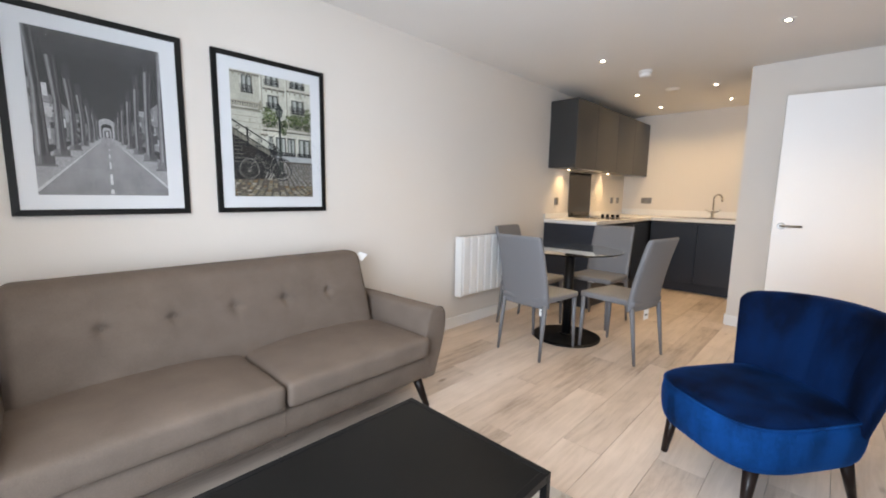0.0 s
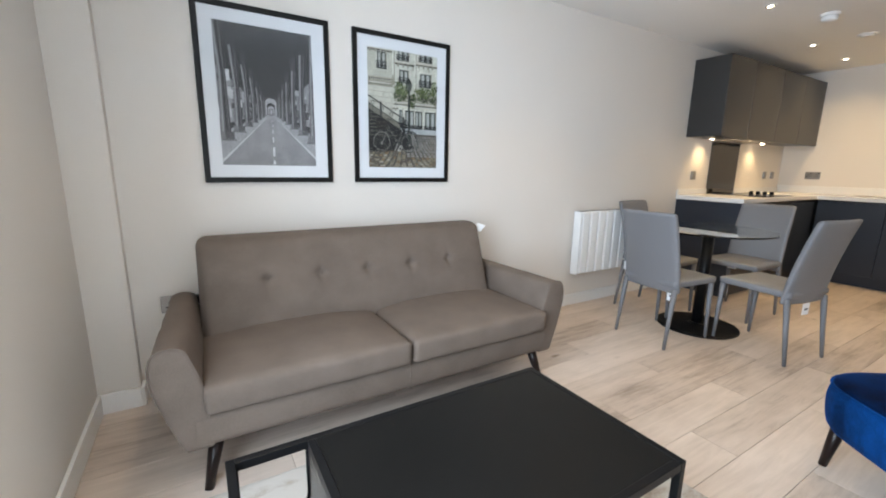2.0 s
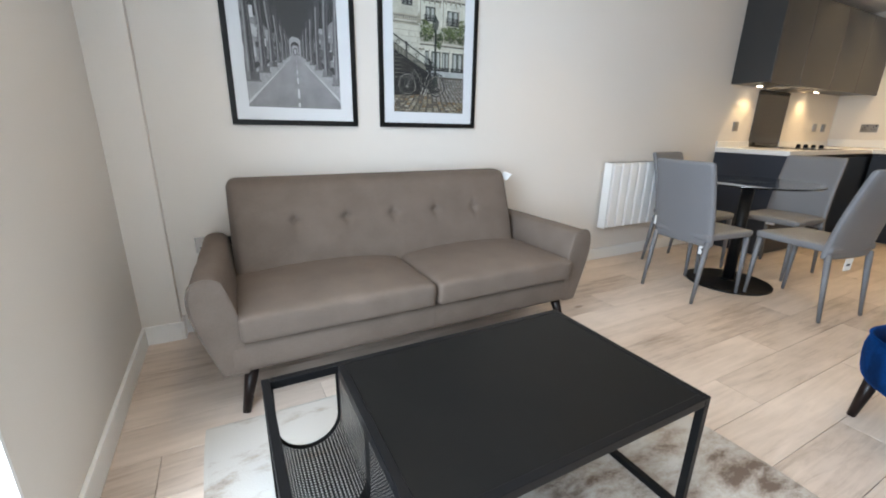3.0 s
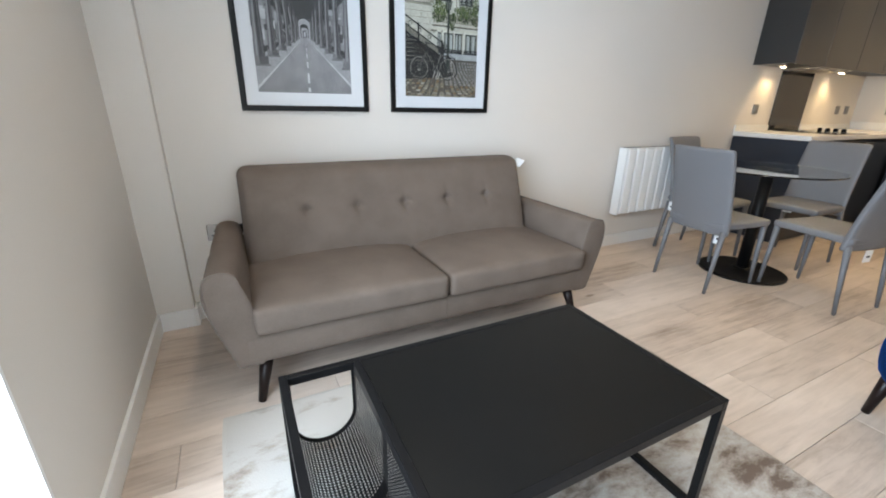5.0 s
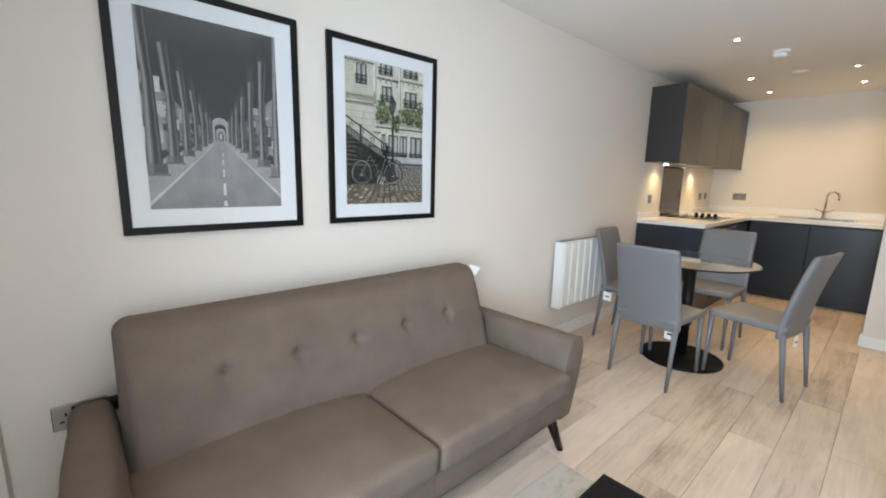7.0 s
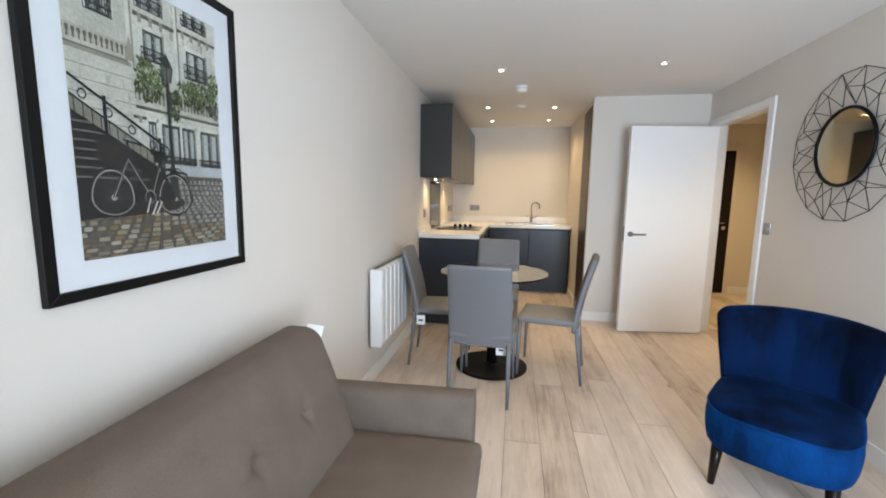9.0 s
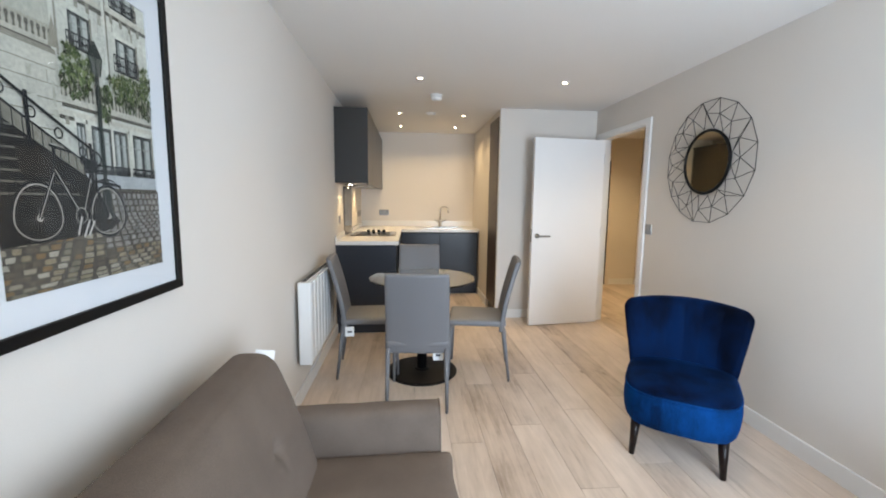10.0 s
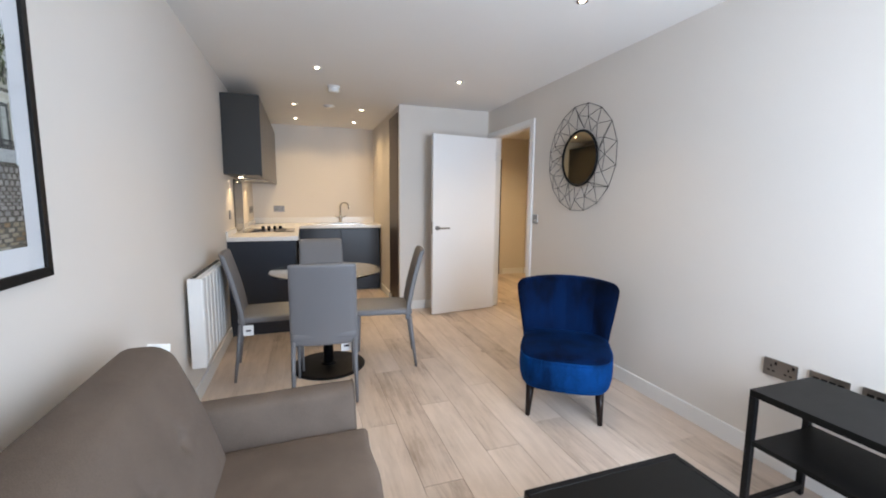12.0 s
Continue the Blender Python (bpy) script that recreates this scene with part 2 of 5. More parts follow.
def box(x0, x1, y0, y1, z0, z1, bevel=0.0, seg=2, bm=None):
    bm = bm or bmesh.new()
    vs = [bm.verts.new((x, y, z)) for x in (x0, x1) for y in (y0, y1) for z in (z0, z1)]
    fs = [bm.faces.new([vs[i] for i in f]) for f in ((0, 1, 3, 2), (4, 6, 7, 5), (0, 4, 5, 1), (2, 3, 7, 6), (0, 2, 6, 4), (1, 5, 7, 3))]
    if bevel:
        es = list({e for f in fs for e in f.edges})
        bmesh.ops.bevel(bm, geom=es, offset=bevel, segments=seg, affect="EDGES", profile=0.5)
    return bm


def rbox(lo, hi, r, n=(10, 10, 5), f=None, bm=None):
    """A soft block between two corners with rounded edges; f bends its points (given with -1..1 coordinates)."""
    bm = bm or bmesh.new()
    lo, hi = Vector(lo), Vector(hi)
    mid, half = (lo + hi) / 2, (hi - lo) / 2
    verts = {}

    def vert(i, j, k):
        if (i, j, k) not in verts:
            q = Vector([math.sin((2 * a / m - 1) * math.pi / 2) * 0.35 + (2 * a / m - 1) * 0.65 for a, m in zip((i, j, k), n)])
            v = Vector([q[a] * half[a] for a in range(3)])
            core = Vector([max(-(half[a] - r), min(half[a] - r, v[a])) for a in range(3)])
            d = v - core
            if d.length > 1e-9:
                v = core + d.normalized() * min(r, max(abs(c) for c in d) if d.length else r)
            if f:
                v = f(v, q, half)
            verts[i, j, k] = bm.verts.new(v + mid)
        return verts[i, j, k]

    for a in range(3):
        b, c = (a + 1) % 3, (a + 2) % 3
        for side in (0, n[a]):
            for u in range(n[b]):
                for w in range(n[c]):
                    quad = []
                    for du, dw in ((0, 0), (1, 0), (1, 1), (0, 1)):
                        key = [0, 0, 0]
                        key[a], key[b], key[c] = side, u + du, w + dw
                        quad.append(vert(*key))
                    bm.faces.new(quad if side else quad[::-1])
    return bm


def rod(a, b, r0, r1=None, sides=10, bm=None, caps=True):
    bm = bm or bmesh.new()
    a, b = Vector(a), Vector(b)
    r1 = r0 if r1 is None else r1
    q = (b - a).to_track_quat("Z", "Y")
    rings = []
    for p, r in ((a, r0), (b, r1)):
        rings.append([bm.verts.new(p + q @ Vector((r * math.cos(2 * math.pi * i / sides), r * math.sin(2 * math.pi * i / sides), 0))) for i in range(sides)])
    for i in range(sides):
        j = (i + 1) % sides
        bm.faces.new((rings[0][i], rings[0][j], rings[1][j], rings[1][i]))
    if caps:
        bm.faces.new(rings[0][::-1])
        bm.faces.new(rings[1])
    return bm


def tube(points, r, sides=10, bm=None):
    bm = bm or bmesh.new()
    points = [Vector(p) for p in points]
    rings, up = [], Vector((0.31, 0.17, 0.93)).normalized()
    for i, p in enumerate(points):
        d = (points[min(i + 1, len(points) - 1)] - points[max(i - 1, 0)]).normalized()
        s = d.cross(up).normalized()
        w = s.cross(d)
        rings.append([bm.verts.new(p + r * (math.cos(2 * math.pi * k / sides) * s + math.sin(2 * math.pi * k / sides) * w)) for k in range(sides)])
    for r0, r1 in zip(rings, rings[1:]):
        for k in range(sides):
            j = (k + 1) % sides
            bm.faces.new((r0[k], r0[j], r1[j], r1[k]))
    bm.faces.new(rings[0][::-1])
    bm.faces.new(rings[-1])
    bmesh.ops.recalc_face_normals(bm, faces=bm.faces)
    return bm


def lathe(profile, sides=40, bm=None, at=(0, 0, 0)):
    """Turn a profile of (radius, height) about z."""
    bm = bm or bmesh.new()
    rings = []
    for r, z in profile:
        rings.append([bm.verts.new((at[0] + r * math.cos(2 * math.pi * i / sides), at[1] + r * math.sin(2 * math.pi * i / sides), at[2] + z)) for i in range(sides)])
    for r0, r1 in zip(rings, rings[1:]):
        for i in range(sides):
            j = (i + 1) % sides
            bm.faces.new((r0[i], r0[j], r1[j], r1[i]))
    bm.faces.new(rings[0][::-1])
    bm.faces.new(rings[-1])
    bmesh.ops.recalc_face_normals(bm, faces=bm.faces)
    return bm


def structure(name, bm, material, label=""):
    return tagged(part(name, bm, material), label, kind="structure")


# ---- structure ----
XW, XE, YS, YK, YP, XP = -2.295, 0.505, -0.45, 6.47, 4.675, -0.585   # walls: sofa side, mirror side, window side, kitchen end; bathroom block
DY0, DY1, DTOP = 3.69, 4.535, 2.01        # doorway in the mirror wall
WX0, WX1, WZ1 = -0.935, 0.42, 2.16       # glazed door in the window wall
T = 0.10
structure("wall_west", box(XW - T, XW, YS - 0.35, YK + T, -0.02, CEIL + 0.05), PAINT, "plain warm off-white painted plaster wall")
structure("wall_north", box(XW, XP, YK, YK + T, -0.02, CEIL + 0.05), PAINT, "plain warm off-white wall behind the sink")
wall = box(XE, XE + T, YS, DY0 - 0.03, -0.02, CEIL + 0.05)
box(XE, XE + T, DY0 - 0.03, DY1 + 0.03, DTOP + 0.03, CEIL + 0.05, bm=wall)
box(XE, XE + T, DY1 + 0.03, YP, -0.02, CEIL + 0.05, bm=wall)
structure("wall_east", wall, PAINT, "warm grey painted wall with a doorway")
TY0, TY1, TZ = 4.73, 5.22, 2.27          # tall cupboard sunk in the block
structure("wall_block", box(XP + 0.09, XE + T, YP, YK + T, -0.02, CEIL + 0.05), PAINT, "painted boxed-out wall between kitchen and hall")
for ya, yb, za in ((YP, TY0, -0.02), (TY1, YK + T, -0.02), (TY0, TY1, TZ)):
    structure("wall_facing", box(XP, XP + 0.09, ya, yb, za, CEIL + 0.05), PAINT, "painted kitchen side wall round the tall cupboard")
south = box(XW, WX0, YS - 0.35, YS, -0.02, CEIL + 0.05)
box(WX1, XE + T, YS - 0.35, YS, -0.02, CEIL + 0.05, bm=south)
box(WX0, WX1, YS - 0.35, YS, WZ1, CEIL + 0.05, bm=south)
structure("wall_south", south, PAINT, "painted outside wall round a tall glazed door")
structure("wall_pier", box(XW, -2.225, YS, -0.285, -0.02, CEIL), PAINT, "shallow painted pier boxed out in the room corner")
structure("ceiling", box(XW - T, 2.3, YS - 0.35, YK + T, CEIL + 0.0, CEIL + 0.14), CEILING, "smooth white painted ceiling")
structure("floor", box(XW - T, 2.3, YS - 0.35, YK + T, -0.06, -0.009), SUBFLOOR, "floor bed under pale oak planks")
hall = box(2.1, 2.1 + T, 2.4, YK + T, -0.02, CEIL + 0.05)
box(XE + T, 2.1, YK, YK + T, -0.02, CEIL + 0.05, bm=hall)
box(XE + T, 2.1, 2.4 - T, 2.4, -0.02, CEIL + 0.05, bm=hall)
structure("wall_hall", hall, PAINT, "plain painted walls of the hall beyond the door")


def skirting(x0, y0, x1, y1, inx, iny, h=0.098, d=0.015):
    """A skirting board along a wall line, standing out by d towards (inx, iny)."""
    bm = box(min(x0, x1, x0 + inx * d), max(x0, x1, x0 + inx * d), min(y0, y1, y0 + iny * d), max(y0, y1, y0 + iny * d), 0.0, h, 0.003)
    structure("baseboard", bm, GLOSSWHITE, "white gloss skirting board along the wall")


skirting(XW, -0.285, XW, 4.19, 1, 0)
skirting(-2.225, YS, -2.225, -0.285, 1, 0)
skirting(-2.295, -0.285, -2.211, -0.285, 0, 1)
skirting(-2.21, YS, WX0 - 0.02, YS, 0, 1)
skirting(XE, YS + 0.02, XE, DY0 - 0.085, -1, 0)
skirting(XE, DY1 + 0.085, XE, YP, -1, 0)
skirting(XP, YP, XE - 0.016, YP, 0, -1)
skirting(XP, YP + 0.0, XP, TY0, -1, 0)
skirting(XP, TY1, XP, 5.87, -1, 0)
skirting(2.1, 2.4, 2.1, YK, -1, 0)
skirting(XE + T, YK, 0.73, YK, 0, -1)
skirting(1.655, YK, 2.08, YK, 0, -1)
skirting(XE + T, DY1 + 0.09, XE + T, YK - 0.02, 1, 0)
skirting(XE + T, 2.4, XE + T, DY0 - 0.09, 1, 0)


def door_frame():
    """Lining and architraves of the doorway."""
    frame_bm = box(XE - 0.002, XE + T + 0.002, DY0 - 0.03, DY0, 0, DTOP)
    box(XE - 0.002, XE + T + 0.002, DY1, DY1 + 0.03, 0, DTOP, bm=frame_bm)
    box(XE - 0.002, XE + T + 0.002, DY0 - 0.03, DY1 + 0.03, DTOP, DTOP + 0.03, bm=frame_bm)
    ob = structure("door_frame", frame_bm, GLOSSWHITE, "white painted door lining and architrave")
    for side in (XE - 0.018, XE + T):
        for y0, y1, z0, z1 in ((DY0 - 0.085, DY0 - 0.012, 0, DTOP + 0.062), (DY1 + 0.012, DY1 + 0.085, 0, DTOP + 0.062), (DY0 - 0.012, DY1 + 0.012, DTOP + 0.012, DTOP + 0.062)):
            part("architrave", box(side + 0.001, side + 0.017, y0, y1, z0, z1, 0.003), GLOSSWHITE, ob)
    part("door_stop", box(XE + 0.06, XE + 0.10, DY0, DY0 + 0.012, 0, DTOP), GLOSSWHITE, ob)


door_frame()


def room_door():
    """A flush white leaf on its hinges, swung open; local x runs from the hinge."""
    ob = new("door_1")
    ob.matrix_world = pose(0.497, 4.487, 0.008, 0, 0, 187.6)
    tagged(ob, "white flush door standing open against the wall", "door", kind="structure")
    part("leaf", box(0, 0.80, 0, 0.044, 0, 1.982, 0.002), DOORWHITE, ob)
    for side, s in ((0.044, 1), (0.0, -1)):
        h = part("door_handle", rod((0.745, side, 0.968), (0.745, side + s * 0.010, 0.968), 0.026, sides=24), NICKEL, ob, "satin nickel lever handle")
        part("lever", tube([(0.745, side + s * 0.008, 0.968), (0.745, side + s * 0.045, 0.968), (0.735, side + s * 0.052, 0.968), (0.62, side + s * 0.052, 0.968)], 0.009), NICKEL, h, smooth=True)
    part("latch_plate", box(0.799, 0.802, 0.011, 0.033, 0.90, 1.04), NICKEL, ob)
    for z in (0.2, 1.0, 1.78):
        part("hinge", rod((-0.002, 0.048, z - 0.05), (-0.002, 0.048, z + 0.05), 0.006), GLOSSWHITE, ob)


room_door()


def hall_door():
    ob = new("door_2")
    tagged(ob, "dark brown entrance door closed in the hall end wall", "door", kind="structure")
    part("leaf", box(0.79, 1.59, YK - 0.03, YK - 0.004, 0.01, 1.98, 0.002), DARKWOOD, ob)
    part("frame", box(0.73, 0.789, YK - 0.04, YK - 0.003, 0, 2.04, 0.003), GLOSSWHITE, ob)
    part("frame", box(1.591, 1.65, YK - 0.04, YK - 0.003, 0, 2.04, 0.003), PAINT, ob)
    part("frame", box(0.789, 1.591, YK - 0.04, YK - 0.003, 1.982, 2.04, 0.003), PAINT, ob)
    part("door_handle", tube([(1.52, YK - 0.03, 1.0), (1.52, YK - 0.07, 1.0), (1.41, YK - 0.07, 1.0)], 0.009), CHROME, ob, "chrome lever handle", True)
    part("lock_rose", rod((1.52, YK - 0.031, 0.93), (1.52, YK - 0.040, 0.93), 0.025, sides=20), CHROME, ob, "chrome lock rose")


hall_door()


def window_unit():
    """Tall glazed door in a deep plastered opening."""
    ob = new("window_1")
    tagged(ob, "tall white-framed glazed door in a deep white reveal", "window", kind="structure")
    yo = YS - 0.30
    for x0, x1 in ((WX0 + 0.012, WX0 + 0.075), (WX1 - 0.075, WX1 - 0.012), (-0.29, -0.225)):
        part("window_frame", box(x0, x1, yo - 0.03, yo + 0.04, 0.02, WZ1 - 0.012, 0.005), WHITE, ob)
    for z0, z1 in ((0.0, 0.09), (WZ1 - 0.075, WZ1 - 0.012)):
        part("window_frame", box(WX0 + 0.076, WX1 - 0.076, yo - 0.028, yo + 0.038, z0, z1, 0.005), WHITE, ob)
    for x0, x1 in ((WX0 + 0.07, -0.285), (-0.23, WX1 - 0.07)):
        g = part("pane", box(x0, x1, yo - 0.004, yo + 0.004, 0.085, WZ1 - 0.07), WINGLASS, ob, "clear window glass")
        g.visible_shadow = False
    for x0, x1 in ((WX0, WX0 + 0.011), (WX1 - 0.011, WX1)):
        part("reveal_lining", box(x0, x1, YS - 0.34, YS + 0.001, 0, WZ1 - 0.011), DOORWHITE, ob)
    part("reveal_lining", box(WX0, WX1, YS - 0.34, YS + 0.001, WZ1 - 0.011, WZ1), DOORWHITE, ob)
    part("sill", box(WX0 + 0.011, WX1 - 0.011, YS - 0.34, YS + 0.002, -0.02, -0.002), DOORWHITE, ob)


window_unit()
structure("ground", box(-400, 400, -800, 600, -9.2, -9.0), mat("far_ground", (0.16, 0.17, 0.14), 0.95, var=0.3, scale=0.05, fine=0.8), "open ground far below the flat")


# ---- living area ----
def arm_section(y):
    """Outline (x, z) of the right armrest across its length: leaning outwards, narrow foot, rounded top."""
    fwd = max(0.0, min(1.0, (0.33 - y) / 0.735))
    out, inn = 0.062 * (0.45 + 0.55 * fwd), 0.036 * fwd ** 1.4
    pts = [(0.783, 0.171), (0.80, 0.171), (0.850, 0.171), (0.866, 0.173), (0.872, 0.186), (0.884 + 0.75 * out, 0.36), (0.888 + out, 0.45), (0.886 + out, 0.515),
           (0.868 + out, 0.553), (0.834 + 0.5 * (out + inn), 0.563), (0.806 + inn, 0.548), (0.792 + inn, 0.50), (0.784 + 0.3 * inn, 0.40), (0.783, 0.185)]
    for _ in range(2):
        pts = [(p[0] * w + q[0] * (1 - w), p[1] * w + q[1] * (1 - w)) for p, q in zip(pts, pts[1:] + pts[:1]) for w in (0.75, 0.25)]
    return pts


def sofa_arm(ob, side):
    """One flared armrest: a flat front panel with a piped edge, swept back to the wall."""
    bm = bmesh.new()
    rings = []
    steps = [(-0.392, 0.90), (-0.3915, 0.955), (-0.388, 0.985), (-0.383, 1.0)] + [(-0.37 + 0.68 * i / 18, 1.0) for i in range(19)] + [(0.322, 0.985), (0.33, 0.93)]
    for y, k in steps:
        sec = arm_section(y)
        mx, mz = sum(p[0] for p in sec) / len(sec), sum(p[1] for p in sec) / len(sec)
        dent = 0.0016 * math.sin(23 * y) + 0.0011 * math.sin(41 * y + 1)
        rings.append([bm.verts.new((side * (mx + (x - mx) * k + dent * (z > 0.3)), y, mz + (z - mz) * k)) for x, z in sec])
    n = len(rings[0])
    for r0, r1 in zip(rings, rings[1:]):
        for i in range(n):
            bm.faces.new((r0[i], r0[(i + 1) % n], r1[(i + 1) % n], r1[i]))
    bm.faces.new(rings[0])
    bm.faces.new(rings[-1])
    bmesh.ops.recalc_face_normals(bm, faces=bm.faces)
    arm = part("armrest", bm, SOFA, ob, "rounded flared armrest", True)
    edge = [(side * x, -0.387, z) for x, z in arm_section(-0.387)]
    part("piping", tube(edge + edge[:1], 0.0036, 6), SOFA, arm, smooth=True)


def sofa():
    """Three-seat sofa with flared arms; local x along its width, front at -y."""
    ob = thing("sofa", -1.85, 0.785, 0, 90, "taupe fabric sofa with buttoned back and flared arms against the wall", "sofa")
    part("base", rbox((-0.868, -0.394, 0.170), (0.868, 0.36, 0.298), 0.022, (24, 12, 4)), SOFA, ob, smooth=True)

    def crown(v, q, half):
        lift = max(0, 1 - abs(q.x) ** 2.6) * max(0, 1 - abs(q.y) ** (7 if q.y > 0 else 2.6))
        v.z += (0.034 * lift if q.z > 0 else 0)
        v.z -= 0.010 * (0.5 + 0.5 * q.y)
        if q.z > 0:
            v.y += 0.004 * math.sin(9 * q.x + 2) * (q.y < -0.8)
            v.z += 0.0022 * math.sin(17 * q.x + 6 * q.y) * lift * (1 - abs(q.y)) + 0.0015 * math.sin(31 * q.x - 9 * q.y) * lift
        return v

    for x0, x1 in ((-0.80, -0.004), (0.004, 0.80)):
        c = part("seat_cushion", rbox((x0, -0.428, 0.303), (x1, 0.19, 0.414), 0.022, (22, 20, 7), crown), SOFA, ob, "flat upholstered seat cushion", True)
    buttons = [(-0.505 + 0.2525 * i, 0.628) for i in range(5)]

    def lean(v, q, half):
        z = v.z + 0.58
        top = max(0, (z - 0.34) / 0.49)
        for bx, bz in buttons:
            dx, dz = (v.x - bx), (z - bz)
            d2 = (dx / 0.030) ** 2 + (dz / 0.026) ** 2
            pull = 0.018 * math.exp(-d2 * 1.6) + 0.007 * math.exp(-(dx / 0.012) ** 2 - (dz / 0.055) ** 2) + 0.006 * math.exp(-(dz / 0.011) ** 2 - (dx / 0.06) ** 2)
            if q.y < 0:
                v.y += pull
        if q.y < 0:
            v.y -= 0.036 * (1 - abs(q.x) ** 12) * (1 - q.z ** 2) ** 0.8
        v.y += 0.16 * top - 0.075
        v.x *= 1 - 0.012 * top
        return v

    back = part("backrest", rbox((-0.795, 0.11, 0.335), (0.785, 0.255, 0.825), 0.048, (150, 6, 56), lean), SOFA, ob, "leaning upholstered back with five pulled buttons", True)
    for bx, bz in buttons:
        top = (bz - 0.34) / 0.49
        part("button", rbox((bx - 0.008, 0.099 + 0.16 * top - 0.078, bz - 0.008), (bx + 0.008, 0.107 + 0.16 * top - 0.078, bz + 0.008), 0.004, (4, 2, 4)), SOFA, back)
    part("back_panel", rbox((-0.78, 0.33, 0.25), (0.78, 0.40, 0.70), 0.03, (12, 4, 8)), SOFA, ob, smooth=True)
    for side in (-1, 1):
        sofa_arm(ob, side)
    for x in (-0.77, 0.77):
        for y in (-0.34, 0.30):
            part("leg", rod((x, y, 0.178), (x * 1.055, y * 1.14, 0.0), 0.028, 0.015, 16), DARKWOOD, ob, "tapered dark wood leg", True)
    part("seam", rod((-0.002, -0.3945, 0.175), (-0.002, -0.397, 0.30), 0.0022, sides=8), SOFA, ob)
    card = box(-0.030, 0.030, -0.032, 0.032, -0.0012, 0.0012)
    bmesh.ops.transform(card, matrix=pose(0.812, 0.240, 0.780, 14, -38, 10), verts=card.verts)
    part("swing_tag", card, TAGWHITE, ob, "white card care label")
    return ob


sofa()


def coffee_table():
    """Black metal coffee table with a perforated magazine trough at one end; local y along its length."""
    x0, x1, y0, y1, h = -0.30, 0.30, -0.53, 0.53, 0.396
    ob = thing("coffee_table", -0.717, 0.558, 0.008, 0, "black metal coffee table with perforated magazine trough on rug", "coffee table")
    w = 0.022
    ye = y0 + 0.215
    part("tabletop", box(x0 + w, x1 - w, ye + 0.012, y1 - w, h - 0.012, h - 0.0012, 0.001), BLACKTOP, ob, "flat black top panel")
    for xa, xb, ya, yb in ((x0, x0 + w, y0 + w, y1 - w), (x1 - w, x1, y0 + w, y1 - w), (x0, x1, y0, y0 + w), (x0, x1, y1 - w, y1), (x0 + w, x1 - w, ye - 0.010, ye + 0.012)):
        part("rim", box(xa, xb, ya, yb, h - 0.026, h, 0.002), BLACKMETAL, ob)
    for x in (x0, x1 - w):
        for y in (y0, y1 - w):
            part("leg", box(x, x + w, y, y + w, w, h - 0.026, 0.002), BLACKMETAL, ob)
    for y in (y0, y1 - w):
        part("foot_rail", box(x0, x1, y, y + w, 0, w, 0.002), BLACKMETAL, ob)
    # the trough: a sheet hung as a U, pierced with rows of round holes
    bm = bmesh.new()
    ya, yb, depth, rows, cols = y0 + w, ye - 0.010, 0.235, 54, 64
    mid, rad = (ya + yb) / 2, (yb - ya) / 2

    def place(s, c):
        arc = math.pi * rad
        straight = depth - rad
        total = 2 * straight + arc
        d = s * total
        if d < straight:
            y, z = ya, h - 0.02 - d
        elif d > total - straight:
            y, z = yb, h - 0.02 - (total - d)
        else:
            a = (d - straight) / rad
            y, z = mid - rad * math.cos(a), h - 0.02 - straight - rad * math.sin(a)
        return Vector((x0 + 0.012 + c * (x1 - x0 - 0.024), y, z))

    grid = {}
    for i in range(rows + 1):
        for j in range(cols + 1):
            grid[i, j] = bm.verts.new(place(i / rows, j / cols))
    for i in range(rows):
        for j in range(cols):
            corners = [grid[i, j], grid[i, j + 1], grid[i + 1, j + 1], grid[i + 1, j]]
            if 1 <= i < rows - 1 and 1 <= j < cols - 1 and j not in (30, 31, 32, 33):
                hole = []
                for k in range(4):
                    for turn in (-0.25, 0.25):
                        a = math.pi * (1.25 + 0.5 * k + turn)
                        hole.append(bm.verts.new(place((i + 0.5 + 0.31 * math.sin(a)) / rows, (j + 0.5 + 0.31 * math.cos(a)) / cols)))
                for k in range(4):
                    n = (k + 1) % 4
                    bm.faces.new((corners[k], corners[n], hole[2 * n], hole[2 * k + 1]))
                    bm.faces.new((corners[k], hole[2 * k + 1], hole[2 * k]))
            else:
                bm.faces.new(corners)
    tr = part("magazine_trough", bm, BLACKMETAL, ob, "perforated sheet metal hung in a U")
    for c in (0.0, 1.0):
        part("trough_edge", tube([place(i / 40, c) for i in range(41)], 0.006, 8), BLACKMETAL, tr)


def rug():
    bm = rbox((-1.41, -0.165, 0.0), (-0.21, 1.515, 0.009), 0.004, (60, 84, 1))
    for v in bm.verts:
        v.co.x += 0.003 * math.sin(v.co.y * 9)
        v.co.y += 0.003 * math.sin(v.co.x * 11)
    tagged(part("rug", bm, RUG), "distressed pale grey and brown low-pile rug", "rug")


rug()
coffee_table()


